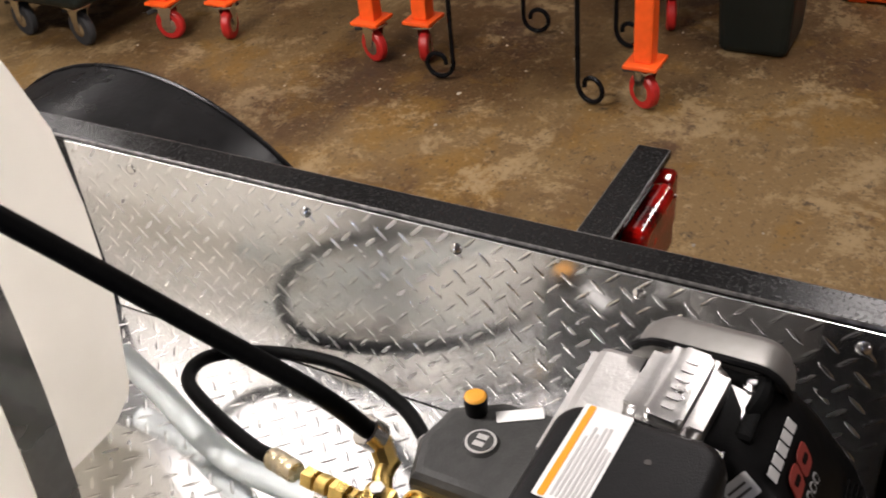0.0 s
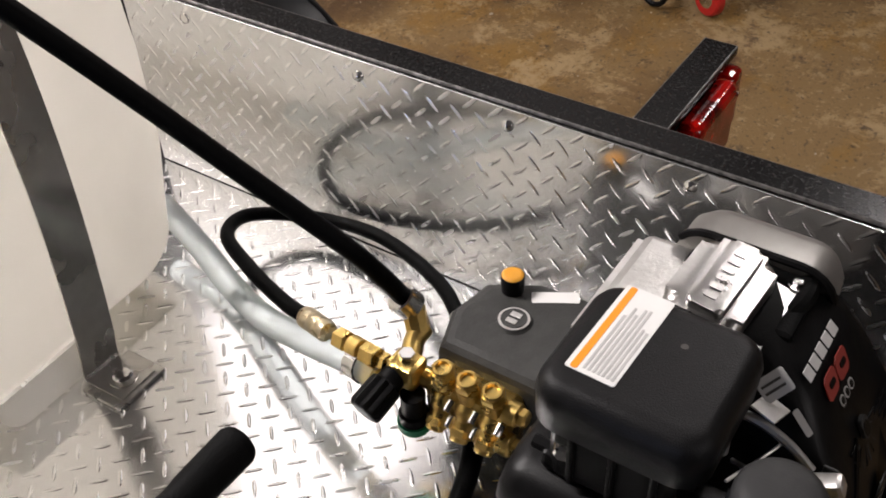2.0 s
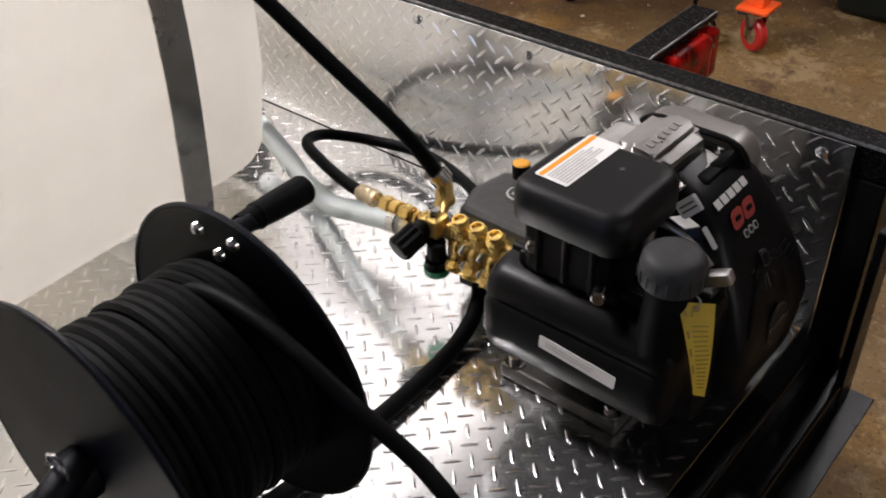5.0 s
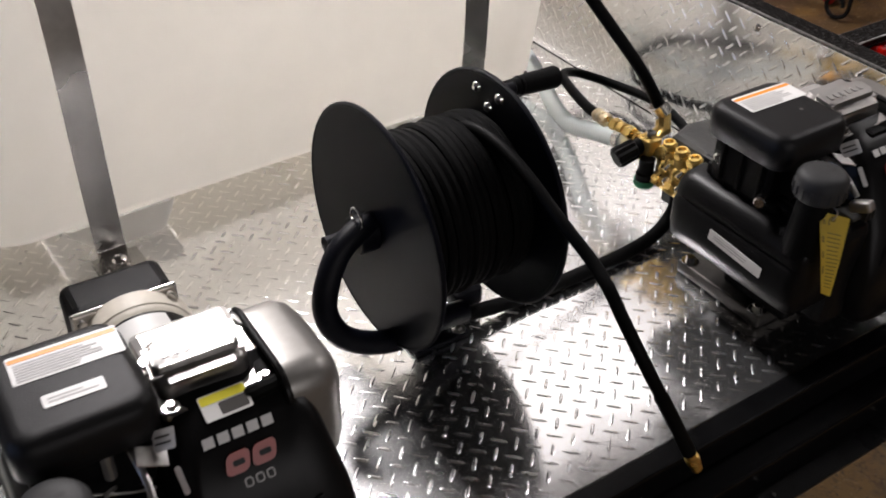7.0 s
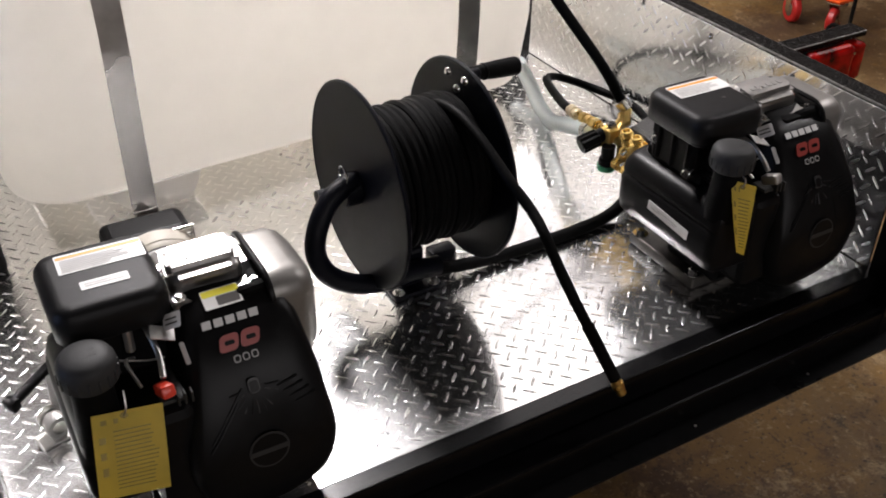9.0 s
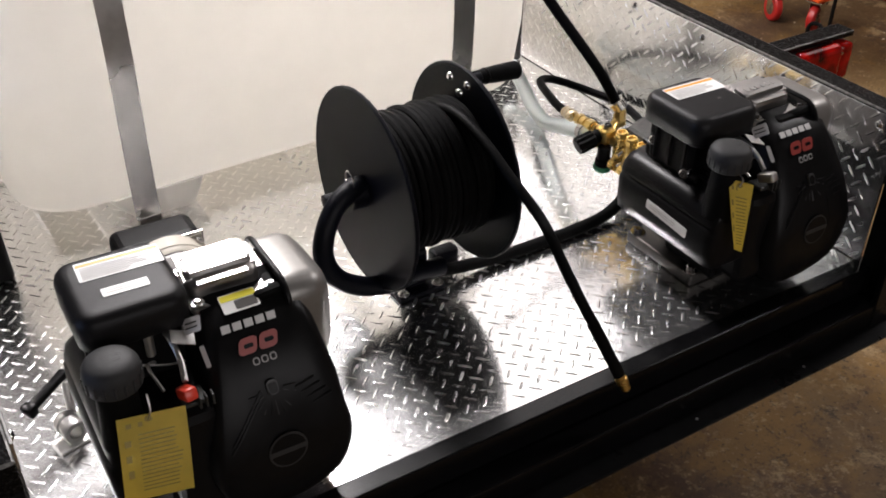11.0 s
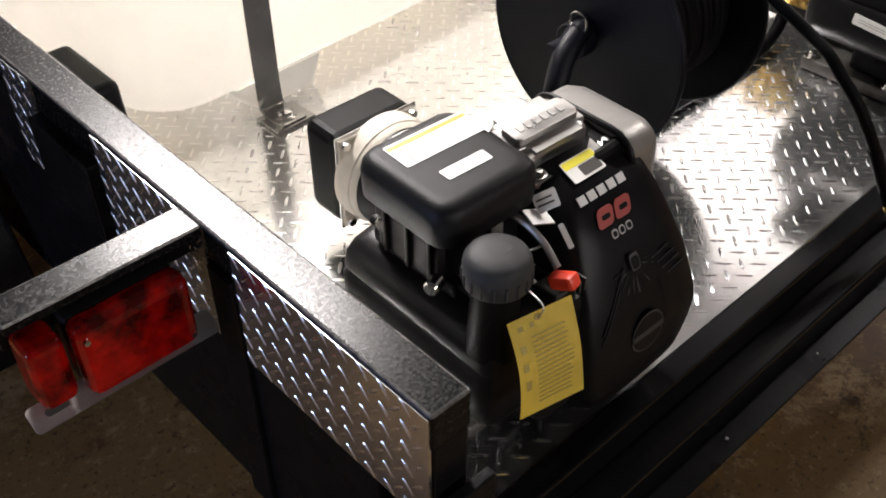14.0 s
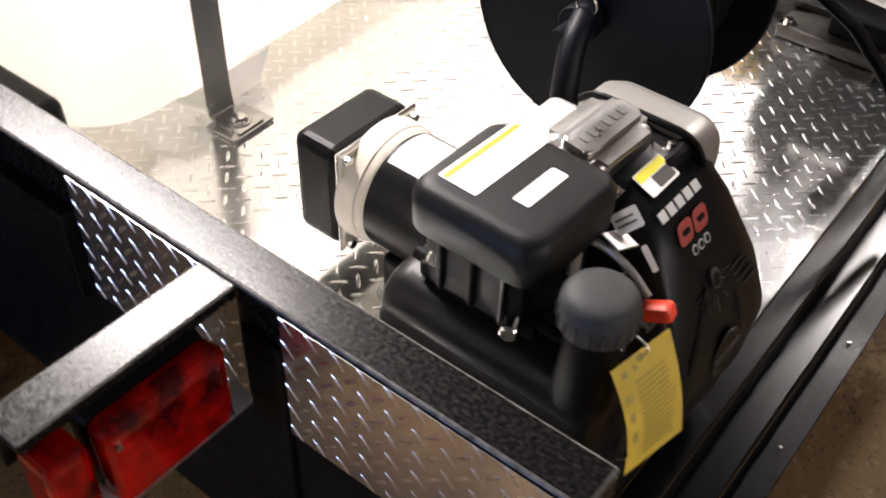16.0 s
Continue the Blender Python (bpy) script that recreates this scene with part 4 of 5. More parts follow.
def hang_tag(pts, label, turned):
    """A curled card tag through the four corners top-left, top-right, bottom-right, bottom-left."""
    tl, tr, brr, bl = [Vector(q) for q in pts]
    tg = thing("hang_tag", Matrix.Translation(tl), label, "tag", "hang tags")
    nn = (bl - tl).cross(tr - tl).normalized()
    rr = []
    for j in range(9):
        v = j / 8
        a, b = tl.lerp(bl, v), tr.lerp(brr, v)
        curl = nn * (0.010 * math.sin(math.pi * v) * turned)
        rr.append([(a.lerp(b, u / 6) + curl * (1 - 0.5 * u / 6)) - tl for u in range(7)])
    t = bmesh.new()
    vs = [[t.verts.new(q) for q in r] for r in rr]
    for j in range(8):
        for u in range(6):
            t.faces.new((vs[j][u], vs[j + 1][u], vs[j + 1][u + 1], vs[j][u + 1]))
    bmesh.ops.solidify(t, geom=t.faces[:], thickness=0.0006)
    card = part("card", t, YELLOW_TAG, tg)
    t = bmesh.new()
    rnd = random.Random(4)
    for k in range(15):
        v0 = 0.2 + k * 0.048
        wid = rnd.uniform(0.5, 0.62)
        quad = []
        for v, u in ((v0, 0.28), (v0, 0.28 + wid), (v0 + 0.014, 0.28 + wid), (v0 + 0.014, 0.28)):
            a, b = tl.lerp(bl, v), tr.lerp(brr, v)
            quad.append(t.verts.new(a.lerp(b, u) + nn * (0.010 * math.sin(math.pi * v) * turned) * (1 - 0.5 * u) + nn * 0.0008 - tl))
        t.faces.new(quad)
    for v0, v1, u0, u1 in ((0.07, 0.12, 0.12, 0.2), (0.07, 0.12, 0.3, 0.36), (0.25, 0.32, 0.08, 0.17), (0.42, 0.5, 0.08, 0.16), (0.6, 0.7, 0.09, 0.17)):
        quad = []
        for v, u in ((v0, u0), (v0, u1), (v1, u1), (v1, u0)):
            a, b = tl.lerp(bl, v), tr.lerp(brr, v)
            quad.append(t.verts.new(a.lerp(b, u) + nn * (0.010 * math.sin(math.pi * v) * turned) * (1 - 0.5 * u) + nn * 0.0008 - tl))
        t.faces.new(quad)
    part("print", t, TAG_INK, card)
    hole = tl.lerp(tr, 0.45).lerp(bl.lerp(brr, 0.45), 0.06) + nn * 0.001 - tl
    part("eyelet", lathe(B(), hole, hole + nn * 0.0012, [(0.0045, 0), (0.0045, 0.6), (0.002, 1)], 14), TAG_INK, tg)
    part("wire", tube(B(), [hole + nn * 0.001, hole + Vector((0.004, 0.0, 0.012)) + nn * 0.003, hole + Vector((0.008, 0.022, 0.016))], 0.0012, 6, 5), CAST, tg)
    return tg


ENG_R = pose(1.137, 0.177, 0.0)
ENG_L = pose(0.18, 0.172, 0.0, 0, 0, -1)
engine("black petrol engine with silver guard coupled to a pressure pump", ENG_R, False)
engine("black petrol engine with red lever coupled to a generator", ENG_L, True)
hang_tag([(0.109, 0.0, 0.248), (0.186, -0.012, 0.244), (0.17, -0.052, 0.153), (0.093, -0.038, 0.157)], "curled yellow card tag hanging from the engine", 1)
hang_tag([(1.068, 0.014, 0.268), (1.095, -0.014, 0.262), (1.090, -0.022, 0.143), (1.083, -0.012, 0.145)], "yellow card tag hanging edge-on from the engine", 1)

# generator head behind the first engine
gen = thing("generator_head", ENG_L, "black and cream generator head bolted to the engine", "generator")
part("stator", cyl(B(), (0.11, 0.06, 0.122), (0.11, 0.205, 0.122), 0.07, n=48, edge=0.004), ENGINE_BLACK, gen)
rr = []
for i in range(9):
    a = radians(62 + i * 7)
    c0, s0 = math.cos(a), math.sin(a)
    rr.append([(0.11 + 0.0698 * c0, 0.118, 0.122 + 0.0698 * s0), (0.11 + 0.0698 * c0, 0.194, 0.122 + 0.0698 * s0),
               (0.11 + 0.0708 * c0, 0.194, 0.122 + 0.0708 * s0), (0.11 + 0.0708 * c0, 0.118, 0.122 + 0.0708 * s0)])
part("data_plate", loft(B(), rr), WHITE_LABEL, gen, "white data plate bent over the black housing")
part("end_bell", lathe(B(), (0.11, 0.198, 0.122), (0.11, 0.236, 0.122), [(0.0695, 0), (0.0715, 0.08), (0.073, 0.3), (0.0745, 0.34), (0.0765, 0.9), (0.0765, 1)], 48), CREAM, gen, "cream end bell")
part("end_box", box(B(), (0.106, 0.272, 0.121), (0.13, 0.07, 0.14), 0.014, 3), ENGINE_BLACK, gen, "black end cover")
part("trim_line", box(B(), (0.106, 0.2365, 0.121), (0.133, 0.0035, 0.143), 0.0015), CHROME, gen)
part("front_plate", box(B(), (0.106, 0.2335, 0.121), (0.126, 0.004, 0.136), 0.001), CREAM, gen)
for x, z in ((0.051, 0.181), (0.161, 0.181), (0.051, 0.06), (0.161, 0.06)):
    part("screw", cyl(B(), (x, 0.238, z), (x, 0.225, z), 0.006, n=12), CHROME, gen)
part("saddle", box(B(), (0.11, 0.14, 0.03), (0.10, 0.1, 0.056), 0.006), BLACK_STEEL, gen)

# ---- pressure pump on the second engine ----
pump = thing("pressure_pump", ENG_R, "dark grey pressure pump with brass manifold and yellow oil cap", "pump")
hull = [(0.06, 0.075), (0.2, 0.075), (0.195, 0.17), (0.165, 0.222), (0.11, 0.232), (0.06, 0.215)]
bm = prism(B(), hull, 0.13, pose(0, 0, 0.025), 0.014, 3)
body = part("body", bm, PUMP_GREY, pump, "dark grey cast pump body")
bm = lathe(B(), (0.125, 0.165, 0.150), (0.125, 0.165, 0.158), [(0.02, 0), (0.02, 0.6), (0.017, 1)], 30)
badge = part("badge", bm, PUMP_GREY, body)
part("badge_ring", lathe(B(), (0.125, 0.165, 0.1575), (0.125, 0.165, 0.1592), [(0.0165, 0), (0.0165, 1)], 30), CAST, badge)
part("badge_field", lathe(B(), (0.125, 0.165, 0.1585), (0.125, 0.165, 0.1600), [(0.0138, 0), (0.0138, 1)], 30), PUMP_GREY, badge)
for dx in (-0.005, 0.005):
    part("badge_mark", box(B(), (0.125 + dx, 0.165, 0.1604), (0.0065, 0.012, 0.001), 0.0004), CAST, badge)
part("oil_cap", lathe(B(), (0.165, 0.19, 0.150), (0.165, 0.19, 0.176), [(0.012, 0), (0.012, 0.5), (0.0125, 0.5), (0.0125, 1)], 24), ENGINE_BLACK, body)
part("cap_top", lathe(B(), (0.165, 0.19, 0.170), (0.165, 0.19, 0.1785), [(0.0118, 0), (0.0118, 0.8), (0.009, 1)], 24), YELLOW_CAP, body, "yellow cap top")
part("pump_label", flat(B(), face_frame((0.177, 0.145, 0.1555), (0.5, -0.85, 0), (0, 0, 1)), 0.05, 0.016), WHITE_LABEL, body)
man = part("manifold", box(B(), (0.046, 0.163, 0.1), (0.038, 0.098, 0.066), 0.008), BRASS, pump, "brass valve manifold")
for i in range(3):
    y = 0.191 - i * 0.0285
    b = cyl(B(), (0.04, y, 0.115), (0.034, y, 0.146), 0.0128, n=24, edge=0.002)
    part("valve_body", b, BRASS, man)
    b = cyl(B(), (0.034, y, 0.145), (0.032, y, 0.155), 0.0135, n=6, edge=0.0015)
    part("valve_plug", b, BRASS, man)
    part("plug_socket", lathe(B(), (0.032, y, 0.1545), (0.0312, y, 0.1592), [(0.0105, 0), (0.0105, 0.75), (0.0095, 1), (0.0072, 1), (0.0062, 0.15), (0.001, 0.1)], 20), BRASS, man)
    part("valve_side", lathe(B(), (0.035, y, 0.122), (0.027, y, 0.102), [(0.0095, 0), (0.0125, 0.25), (0.0132, 0.5), (0.0125, 0.75), (0.0095, 1)], 24), BRASS, man)
    part("lower_boss", cyl(B(), (0.034, y, 0.108), (0.021, y, 0.093), 0.0112, n=24, edge=0.002), BRASS, man)
    part("plug_end", cyl(B(), (0.022, y, 0.095), (0.0155, y, 0.0875), 0.0132, n=6, edge=0.002), BRASS, man)
    part("end_socket", lathe(B(), (0.0157, y, 0.0877), (0.012, y, 0.0838), [(0.0098, 0), (0.0095, 0.8), (0.0085, 1), (0.0068, 1), (0.006, 0.2), (0.001, 0.15)], 20), BRASS, man)
    for z in (0.118, 0.094):
        part("screw", cyl(B(), (0.026, y - 0.0142, z + 0.006), (0.014, y - 0.0142, z), 0.0045, n=12, edge=0.001), CHROME, man)
for x, z in ((0.037, 0.132), (0.024, 0.1)):
    part("end_boss", cyl(B(), (x, 0.122, z), (x, 0.106, z), 0.0125, n=20, edge=0.002), BRASS, man)
    part("end_plug", cyl(B(), (x, 0.108, z), (x, 0.098, z), 0.010, n=6, edge=0.002), BRASS, man)
# bolted lug between the pump and the engine
part("lug_plate", box(B(), (0.022, 0.082, 0.128), (0.034, 0.022, 0.003), 0.001, rot=(0, 12, 8)), CAST, pump, "bare metal lug")
part("lug_bolt", cyl(B(), (0.012, 0.07, 0.128), (0.008, 0.07, 0.142), 0.008, n=6, edge=0.0015), CHROME, pump)
# unloader valve
un = part("unloader", box(B(), (0.028, 0.232, 0.135), (0.03, 0.035, 0.03), 0.006), BRASS, pump)
part("nipple", cyl(B(), (0.04, 0.2, 0.12), (0.03, 0.235, 0.135), 0.011, n=18), BRASS, un)
part("gauge_plug", cyl(B(), (0.03, 0.232, 0.145), (0.03, 0.232, 0.158), 0.009, n=6, edge=0.001), CHROME, un)
k0, k1 = Vector((0.022, 0.238, 0.135)), Vector((-0.03, 0.246, 0.118))
kd = (k1 - k0).normalized()
ku = kd.cross(Vector((0, 0, 1))).normalized()
kv = ku.cross(kd)
rr = []
for k, r, rib in ((0.0, 0.012, 0.0), (0.12, 0.0135, 0.0), (0.3, 0.014, 0.0), (0.34, 0.0165, 0.09), (0.92, 0.0172, 0.09), (0.98, 0.016, 0.05), (1.0, 0.013, 0.0)):
    rr.append([k0.lerp(k1, k) + (ku * math.cos(radians(6 * i)) + kv * math.sin(radians(6 * i))) * r * (1 + rib * math.cos(radians(60 * i))) for i in range(60)])
bm = loft(B(), rr)
part("pressure_knob", bm, ENGINE_BLACK, un, "black ribbed knob")
part("outlet", cyl(B(), (0.022, 0.25, 0.138), (0.027, 0.285, 0.134), 0.0105, n=6, edge=0.001), BRASS, un)
for k, (a0, a1, r) in enumerate(((0.0, 0.25, 0.0125), (0.3, 0.5, 0.0115), (0.55, 0.75, 0.0125))):
    p0, p1 = Vector((0.02, 0.26, 0.14)), Vector((0.038, 0.345, 0.122))
    part("coupling", cyl(B(), p0.lerp(p1, a0), p0.lerp(p1, a1), r, n=20 if k % 2 else 6, edge=0.001), BRASS, un)
part("ferrule", lathe(B(), (0.036, 0.34, 0.123), (0.05, 0.385, 0.112), [(0.0105, 0), (0.0125, 0.08), (0.0125, 0.3), (0.0115, 0.34), (0.0125, 0.4), (0.0125, 0.6), (0.0115, 0.64), (0.0125, 0.7), (0.0125, 0.94), (0.0112, 1)], 24), PALE_BRASS, un, "pale crimped ferrule")
bm = tube(B(), [(0.04, 0.235, 0.135), (0.06, 0.245, 0.14), (0.078, 0.245, 0.145)], 0.011, 14)
cyl(bm, (0.07, 0.245, 0.142), (0.085, 0.262, 0.160), 0.0125, n=8)
part("elbow", bm, BRASS, un)
part("green_valve", lathe(B(), (0.016, 0.218, 0.074), (0.016, 0.218, 0.118), [(0.014, 0), (0.016, 0.2), (0.016, 0.4), (0.013, 0.45), (0.013, 1)], 20), ENGINE_BLACK, pump)
part("green_ring", lathe(B(), (0.016, 0.218, 0.068), (0.016, 0.218, 0.08), [(0.016, 0), (0.018, 0.3), (0.018, 1)], 20), GREEN_PLASTIC, pump, "green plastic ring")


# ---- hoses ----
def hose(name, label, pts, r, mat, ends=()):
    h = thing(name, Matrix.Translation(pts[0]), label, "hose")
    o = Vector(pts[0])
    part("hose", tube(B(), [Vector(q) - o for q in pts], r, 14, 10), mat, h, sharp=80)
    for nm, a, b, rr, mm in ends:
        part(nm, cyl(B(), Vector(a) - o, Vector(b) - o, rr, n=20, edge=0.0015), mm, h)
    return h


hose("supply_hose", "thick black rubber hose rising from the pump to the tank",
     [(1.224, 0.438, 0.155), (1.19, 0.475, 0.235), (1.13, 0.545, 0.345), (1.06, 0.62, 0.47), (0.99, 0.70, 0.59), (0.93, 0.79, 0.70), (0.90, 0.93, 0.79), (0.90, 1.05, 0.80), (0.90, 1.1, 0.76)],
     0.0102, RUBBER, [("clamp", (1.222, 0.44, 0.16), (1.213, 0.449, 0.178), 0.017, CHROME)])
hose("pressure_hose", "black looped pressure hose with brass coupling",
     [(1.186, 0.555, 0.113), (1.196, 0.60, 0.107), (1.227, 0.682, 0.097), (1.272, 0.762, 0.08), (1.338, 0.79, 0.054), (1.393, 0.735, 0.036), (1.402, 0.625, 0.044), (1.36, 0.506, 0.056), (1.297, 0.427, 0.073)],
     0.0092, RUBBER, [("crimp", (1.306, 0.441, 0.0765), (1.293, 0.422, 0.075), 0.0112, STRAP)])
hose("clear_hose", "clear vinyl suction hose lying from the tank to the pump",
     [(1.29, 0.90, 0.06), (1.27, 0.82, 0.04), (1.245, 0.745, 0.025), (1.215, 0.66, 0.035), (1.185, 0.57, 0.075), (1.16, 0.47, 0.115), (1.152, 0.435, 0.12)],
     0.0164, CLEAR_HOSE, [("clamp", (1.163, 0.475, 0.113), (1.158, 0.455, 0.118), 0.0195, CHROME), ("barb", (1.158, 0.455, 0.118), (1.15, 0.41, 0.122), 0.012, BRASS)])
hose("link_hose", "black hose on the deck between pump and reel",
     [(1.185, 0.35, 0.075), (1.168, 0.335, 0.045), (1.12, 0.325, 0.018), (1.05, 0.318, 0.0125), (0.95, 0.315, 0.0125), (0.85, 0.315, 0.014), (0.76, 0.315, 0.025), (0.69, 0.31, 0.04)],
     0.0115, RUBBER)

# ---- hose reel ----
reel = thing("hose_reel", pose(0.691, 0.328, 0.0, 0, 0, 0), "black hose reel wound full of black hose on the deck", "hose reel")
RZ, RR, HL = 0.227, 0.1645, 0.0915
for sx in (-1, 1):
    d = lathe(B(), (sx * HL - 0.003, 0, RZ), (sx * HL + 0.003, 0, RZ), [(RR - 0.002, 0), (RR, 0.25), (RR, 0.75), (RR - 0.002, 1)], 56)
    ring = [(sx * HL, RR * math.cos(2 * math.pi * i / 48), RZ + RR * math.sin(2 * math.pi * i / 48)) for i in range(49)]
    tube(d, ring, 0.004, 8, 1)
    disc = part("flange", d, REEL_BLACK, reel, "round black steel flange")
    part("hub", cyl(B(), (sx * (HL + 0.002), 0, RZ), (sx * (HL + 0.03), 0, RZ), 0.026, n=24, edge=0.002), REEL_BLACK, reel)
part("drum", cyl(B(), (-HL, 0, RZ), (HL, 0, RZ), 0.075, n=40), REEL_BLACK, reel)
for layer, (rad, count) in enumerate(((0.098, 15), (0.109, 14))):
    for i in range(count):
        x = -HL + 0.008 + 0.0055 * layer + i * (2 * HL - 0.016 - 0.011 * layer) / (count - 1)
        rr_ = rad + 0.002 * math.sin(i * 2.3)
        pts = [(x + 0.002 * math.sin(a * 2 * math.pi / 40 + i), rr_ * math.cos(2 * math.pi * a / 40), RZ + rr_ * math.sin(2 * math.pi * a / 40)) for a in range(41)]
        part("hose_turn", tube(B(), pts, 0.0072, 8, 1), RUBBER, reel)
part("axle", cyl(B(), (-HL - 0.07, 0, RZ), (HL + 0.04, 0, RZ), 0.012, n=20), REEL_BLACK, reel)
# bent inlet pipe from the swivel down and under the reel
fr = tube(B(), [(-0.07, 0.0, 0.238), (-0.093, -0.003, 0.24), (-0.122, -0.01, 0.24), (-0.153, -0.018, 0.224), (-0.177, -0.028, 0.188), (-0.183, -0.033, 0.148), (-0.166, -0.038, 0.108), (-0.126, -0.043, 0.08), (-0.076, -0.043, 0.066), (-0.02, -0.03, 0.058), (0.04, -0.02, 0.045)], 0.0165, 18, 8)
part("inlet_pipe", fr, REEL_BLACK, reel, "thick bent black inlet pipe")
ring = [(-0.122, -0.012 + 0.014 * math.cos(2 * math.pi * i / 24), 0.262 + 0.014 * math.sin(2 * math.pi * i / 24)) for i in range(25)]
part("chrome_ring", tube(B(), ring, 0.0018, 8, 1), CHROME, reel, "chrome ring")
bm = box(B(), (0.0, 0.0, 0.006), (0.09, 0.06, 0.009), 0.002)
box(bm, (0.0, 0.008, 0.045), (0.042, 0.036, 0.075), 0.008)
part("base", bm, REEL_BLACK, reel)
part("hose_block", box(B(), (0.072, 0.024, 0.03), (0.05, 0.03, 0.032), 0.006), REEL_BLACK, reel)
for x in (-0.034, 0.034):
    part("bolt", bolt(B(), (x, -0.018, 0.0105), r=0.006, h=0.006), STRAP, reel)
for y, z in ((0.035, RZ + 0.14), (-0.015, RZ + 0.144), (0.008, RZ + 0.122)):
    part("bolt", lathe(B(), (HL - 0.003, y, z), (HL - 0.009, y, z), [(0.008, 0), (0.007, 0.5), (0.003, 1)], 14), CHROME, reel)
part("crank_arm", cyl(B(), (HL + 0.002, -0.001, RZ + 0.145), (HL + 0.03, -0.001, RZ + 0.145), 0.009, n=16, edge=0.001), REEL_BLACK, reel)
part("crank_handle", lathe(B(), (HL + 0.02, 0.003, RZ + 0.144), (HL + 0.108, 0.009, RZ + 0.136), [(0.0105, 0), (0.0118, 0.22), (0.0135, 0.24), (0.0135, 0.27), (0.0128, 0.28), (0.0142, 0.5), (0.0152, 0.96), (0.0138, 1)], 28), RUBBER, reel, "black rubber grip")

hose("reel_hose_end", "loose black hose end hanging from the reel over the rear sill",
     [(0.738, 0.37, 0.312), (0.742, 0.32, 0.338), (0.744, 0.262, 0.341), (0.746, 0.205, 0.326), (0.75, 0.145, 0.297), (0.758, 0.089, 0.266), (0.756, 0.054, 0.25), (0.757, 0.027, 0.225), (0.759, 0.001, 0.2), (0.769, -0.018, 0.166), (0.781, -0.029, 0.136), (0.794, -0.039, 0.105), (0.806, -0.05, 0.073), (0.822, -0.059, 0.037)],
     0.0082, RUBBER, [("sleeve", (0.783, -0.03, 0.131), (0.8225, -0.06, 0.034), 0.0093, RUBBER), ("brass_tip", (0.8215, -0.0585, 0.037), (0.832, -0.069, 0.008), 0.0078, BRASS),
                      ("tip_nut", (0.8245, -0.0615, 0.029), (0.828, -0.065, 0.019), 0.0095, BRASS)])


# ---- galvanised fitting with a black lever beside the first engine ----
fit_ = thing("pipe_fitting", pose(0.085, 0.262, 0.0, 0, 0, 14), "galvanised pipe coupling with a black lever standing on the deck", "fitting")
bm = box(B(), (0.0, 0.0, 0.0035), (0.055, 0.034, 0.005), 0.0015)
box(bm, (0.0, 0.0, 0.012), (0.022, 0.022, 0.016), 0.003)
part("base", bm, CAST, fit_)
prof = [(0.0105, 0.0), (0.0165, 0.0), (0.0178, 0.08), (0.0178, 0.3), (0.0155, 0.36), (0.0155, 0.64), (0.0178, 0.7), (0.0178, 0.92), (0.0165, 1.0), (0.0105, 1.0), (0.0095, 0.9), (0.0095, 0.1)]
t = bmesh.new()
loops = [[t.verts.new((r * math.cos(2 * math.pi * i / 28), 0.018 - 0.036 * h, 0.03 + r * math.sin(2 * math.pi * i / 28))) for i in range(28)] for r, h in prof]
for p, q in zip(loops, loops[1:] + loops[:1]):
    for i in range(28):
        t.faces.new((p[i], p[(i + 1) % 28], q[(i + 1) % 28], q[i]))
bmesh.ops.recalc_face_normals(t, faces=t.faces)
part("coupling", t, CAST, fit_, "galvanised ring open at both ends")
part("lever", box(B(), (-0.006, 0.03, 0.085), (0.075, 0.016, 0.012), 0.005, 3, rot=(0, -8, 20)), ENGINE_BLACK, fit_)
part("lever_tip", box(B(), (-0.042, 0.017, 0.078), (0.016, 0.02, 0.02), 0.004, 2, rot=(0, -8, 20)), ENGINE_BLACK, fit_)
part("stem", cyl(B(), (0.014, 0.02, 0.03), (0.02, 0.03, 0.085), 0.006, n=12), CAST, fit_)


# small metal studs standing in for pale flecks along the rear ledge
for x in (0.18, 0.42, 0.63, 0.97, 1.22):
    part("ledge_fleck", bolt(B(), (x, -0.1, -0.1005), r=0.0026, h=0.003, washer=False), STRAP, trailer)

# chips and crumbs lying about on the concrete
rnd = random.Random(11)
verts, faces = [], []
for k in range(140):
    cx, cy = rnd.uniform(1.9, 4.1), rnd.uniform(-0.6, 2.9)
    if k > 90:
        cx, cy = rnd.uniform(-1.2, 2.6), rnd.uniform(-1.2, -0.2)
    a, size, top = rnd.uniform(0, 6.3), rnd.uniform(0.002, 0.006) * (2.2 if k % 14 == 0 else 1), rnd.uniform(0.001, 0.003)
    base = len(verts)
    for q in range(5):
        t = a + q * 1.257 + rnd.uniform(-0.3, 0.3)
        for z in (0.0003, top):
            verts.append((cx + size * math.cos(t) * (1 if z < 0.001 else 0.8), cy + size * 0.7 * math.sin(t), FLOOR_Z + z))
    for q in range(5):
        p0, p1 = base + 2 * q, base + 2 * ((q + 1) % 5)
        faces.append((p0, p1, p1 + 1, p0 + 1))
    faces.append([base + 2 * q + 1 for q in range(5)])
me = bpy.data.meshes.new("floor_crumbs")
me.from_pydata(verts, [], faces)
me.materials.append(CRUMB)
tagged(new("floor_crumbs", me), "small pale chips and crumbs scattered over the concrete", "debris", kind="stuff")


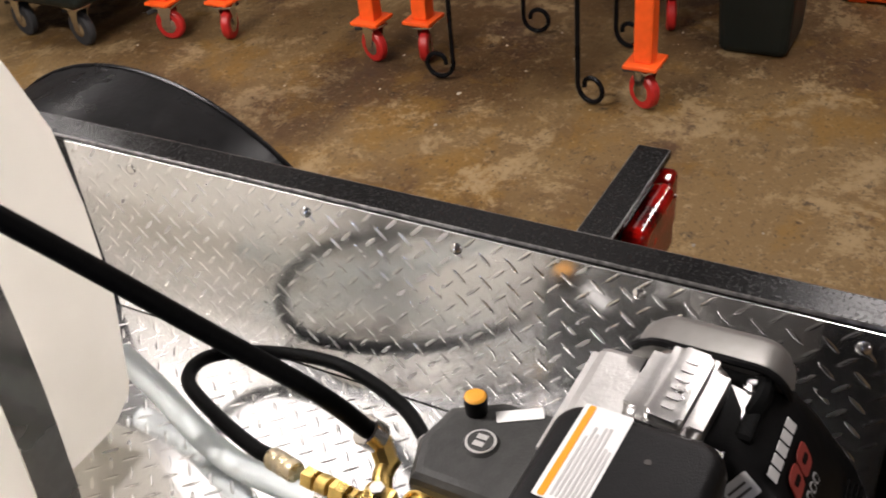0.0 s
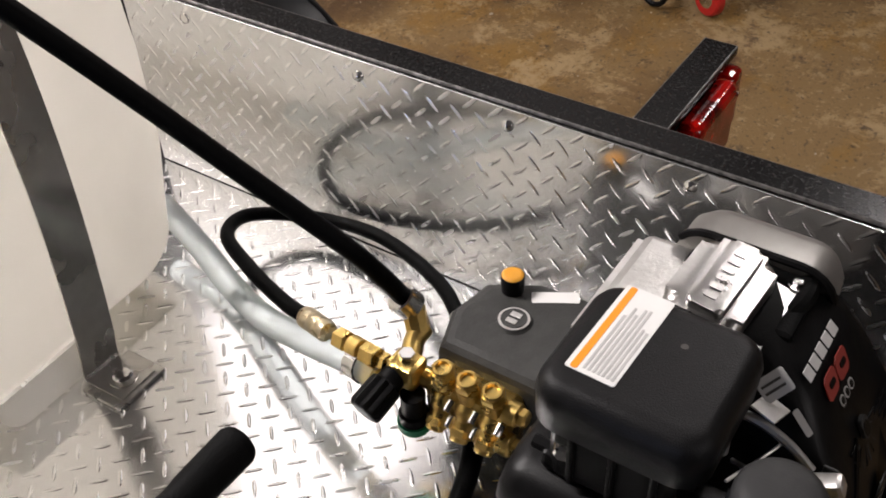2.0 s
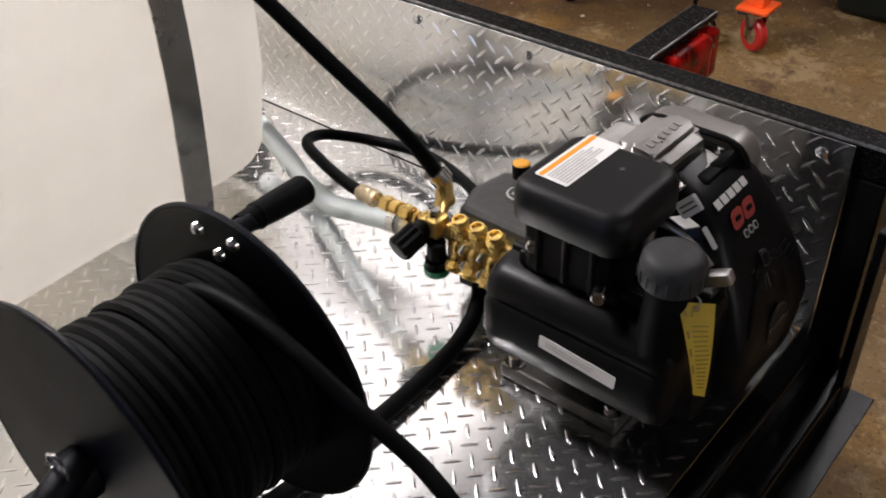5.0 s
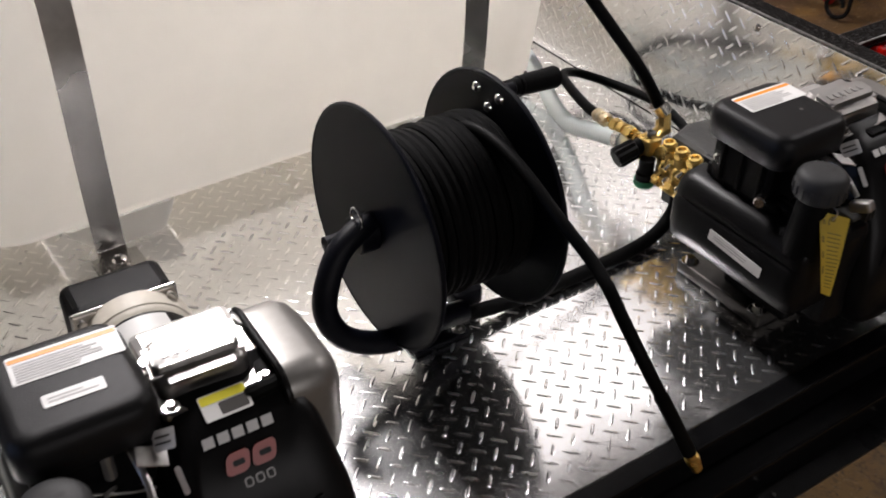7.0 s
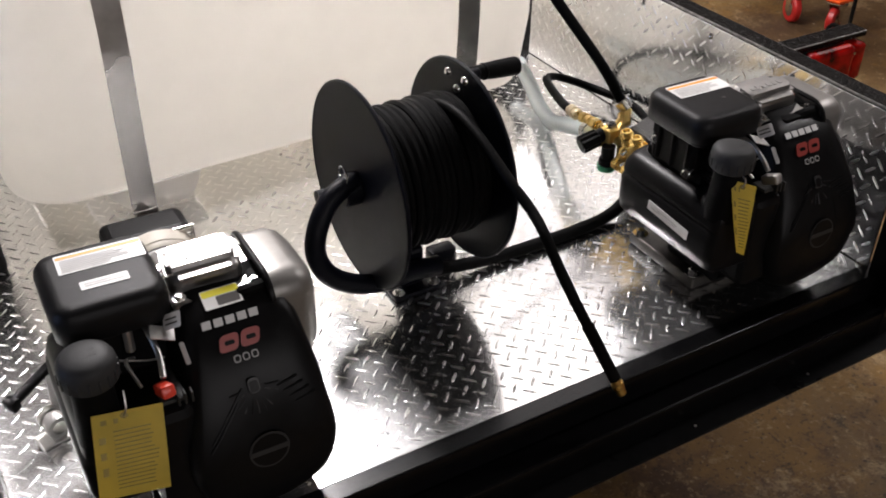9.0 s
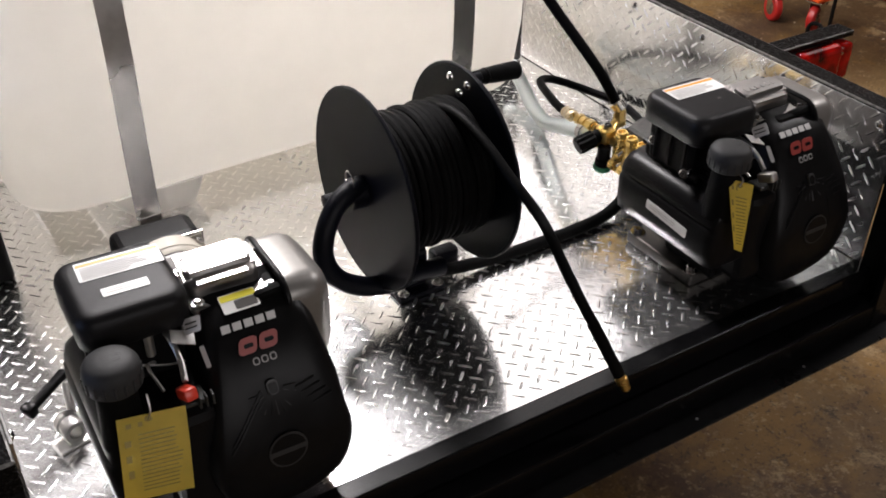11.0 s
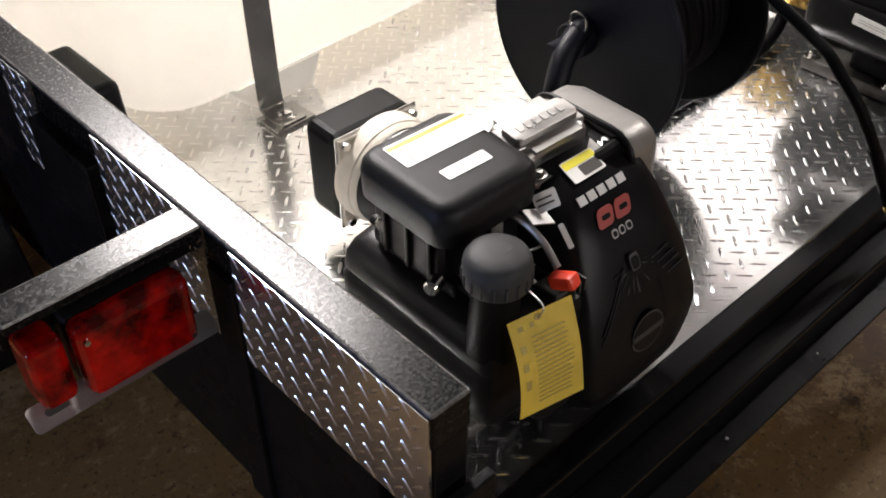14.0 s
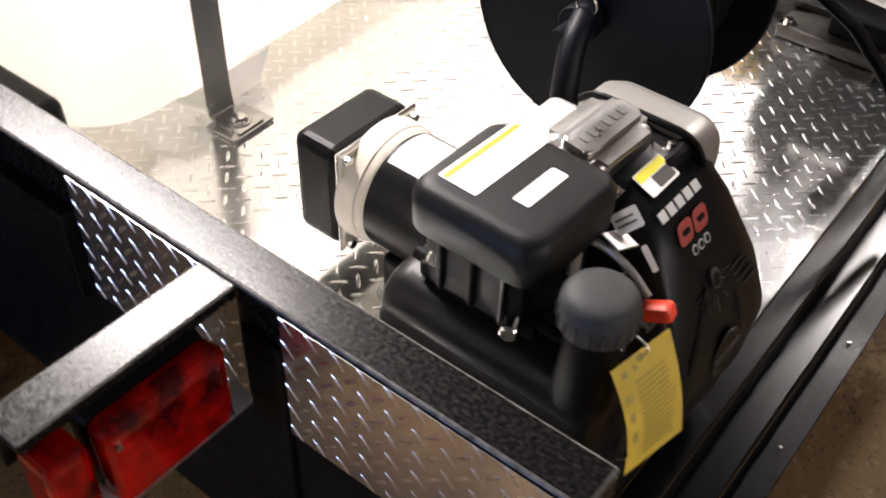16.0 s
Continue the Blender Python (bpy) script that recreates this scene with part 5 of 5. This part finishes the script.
# ---- things along the far side of the garage ----
def caster(m, parent, wheel_mat, r=0.055):
    c = part("caster", box(B(), (0, 0, 2 * r + 0.018), (0.08, 0.07, 0.008), 0.002), CHROME, parent)
    c.matrix_local = m
    for sy in (-0.022, 0.022):
        part("fork", prism(B(), [(-0.03, r * 2 + 0.014), (0.03, r * 2 + 0.014), (0.014, r - 0.008), (-0.006, r - 0.008)], 0.003, Matrix.Translation((0.0, sy, 0)) @ Matrix.Rotation(radians(90), 4, "X")), CHROME, c)
    part("wheel", lathe(B(), (0, -0.016, r), (0, 0.016, r), [(0.02, 0), (r - 0.006, 0.02), (r, 0.2), (r, 0.8), (r - 0.006, 0.98), (0.02, 1)], 24), wheel_mat, c)
    part("hub", lathe(B(), (0, -0.0185, r), (0, 0.0185, r), [(0.012, 0), (0.03, 0.06), (0.03, 0.94), (0.012, 1)], 20), CHROME, c)
    part("pedal", box(B(), (0.045, 0, 2 * r - 0.002), (0.07, 0.04, 0.014), 0.005, rot=(0, 18, 0)), TYRE, c)
    return c


def rolling_stand(x, y, turn, legs, label):
    s = thing("rolling_stand", pose(x, y, FLOOR_Z, 0, 0, turn), label, "stand", "orange stands")
    for lx, ly, a in legs:
        part("leg", box(B(), (lx, ly, 0.40), (0.055, 0.055, 0.5), 0.005), ORANGE_PAINT, s)
        part("foot_plate", box(B(), (lx, ly, 0.145), (0.11, 0.1, 0.012), 0.003), ORANGE_PAINT, s)
        caster(pose(lx, ly, 0.0, 0, 0, a), s, RED_WHEEL)
    xs = [q[0] for q in legs]
    ys = [q[1] for q in legs]
    part("beam", box(B(), ((min(xs) + max(xs)) / 2, (min(ys) + max(ys)) / 2, 0.66), (max(xs) - min(xs) + 0.08, max(ys) - min(ys) + 0.08, 0.06), 0.006), ORANGE_PAINT, s)
    return s


rolling_stand(3.2, 0.825, 0, [(0, 0, 60), (0.55, 0.1, 20)], "orange steel stand on red caster wheels")
rolling_stand(3.225, 1.765, 0, [(0, 0, 70), (0.055, -0.165, 20), (0.6, -0.1, 0)], "orange steel stand on red caster wheels")
rolling_stand(3.15, 2.59, 0, [(0, 0, 100), (0.07, -0.215, 20), (0.6, -0.1, 0)], "orange steel stand on red caster wheels")


def scroll_table(x, y, legs, label):
    s = thing("iron_table", pose(x, y, FLOOR_Z), label, "table", "wrought iron tables")
    for lx, ly, a in legs:
        ca, sa = math.cos(radians(a)), math.sin(radians(a))
        pts = [(lx, ly, 0.62), (lx, ly, 0.3), (lx, ly, 0.1)]
        for i in range(12):
            t = radians(180 + i * 33)
            r = 0.05 - i * 0.0022
            pts.append((lx + ca * (0.05 + r * math.cos(t)), ly + sa * (0.05 + r * math.cos(t)), 0.058 + r * math.sin(t)))
        part("leg", tube(B(), pts, 0.008, 8, 4), BLACK_STEEL, s)
    xs, ys = [q[0] for q in legs], [q[1] for q in legs]
    part("top", box(B(), ((min(xs) + max(xs)) / 2, (min(ys) + max(ys)) / 2, 0.63), (max(xs) - min(xs) + 0.1, max(ys) - min(ys) + 0.1, 0.02), 0.004), BLACK_STEEL, s)


scroll_table(3.17, 1.02, [(0, 0, 255), (0.4, 0.03, 255), (0, 0.42, 95), (0.4, 0.36, 275)], "black wrought iron table with scrolled feet")
bin_ = thing("waste_bin", pose(3.74, 0.625, FLOOR_Z), "tall dark green plastic waste bin on the concrete", "bin")
part("body", box(B(), (0, 0, 0.4), (0.23, 0.215, 0.8), 0.025, 3, taper=(1.35, 1.35)), DARK_GREEN, bin_)
part("rim", box(B(), (0, 0, 0.805), (0.34, 0.32, 0.03), 0.012, 2), DARK_GREEN, bin_)
cart = thing("green_cart", pose(3.0, 2.88, FLOOR_Z), "dark green cart body on black casters", "cart")
part("body", box(B(), (0.22, 0.2, 0.42), (0.62, 0.62, 0.5), 0.03, 3), DARK_GREEN, cart)
for q in ((0, 0), (0, 0.3), (0.43, 0), (0.43, 0.3)):
    caster(pose(q[0], q[1], 0, 0, 0, 80), cart, TYRE, 0.065)
shelf = thing("orange_shelf", pose(4.17, -0.45, FLOOR_Z), "orange steel shelf beam at the garage wall", "shelf")
part("beam", box(B(), (0, 0, 0.06), (0.08, 1.8, 0.1), 0.005), ORANGE_PAINT, shelf)
for y in (-0.85, 0.85):
    part("upright", box(B(), (0, y, 0.6), (0.07, 0.06, 1.2), 0.004), ORANGE_PAINT, shelf)
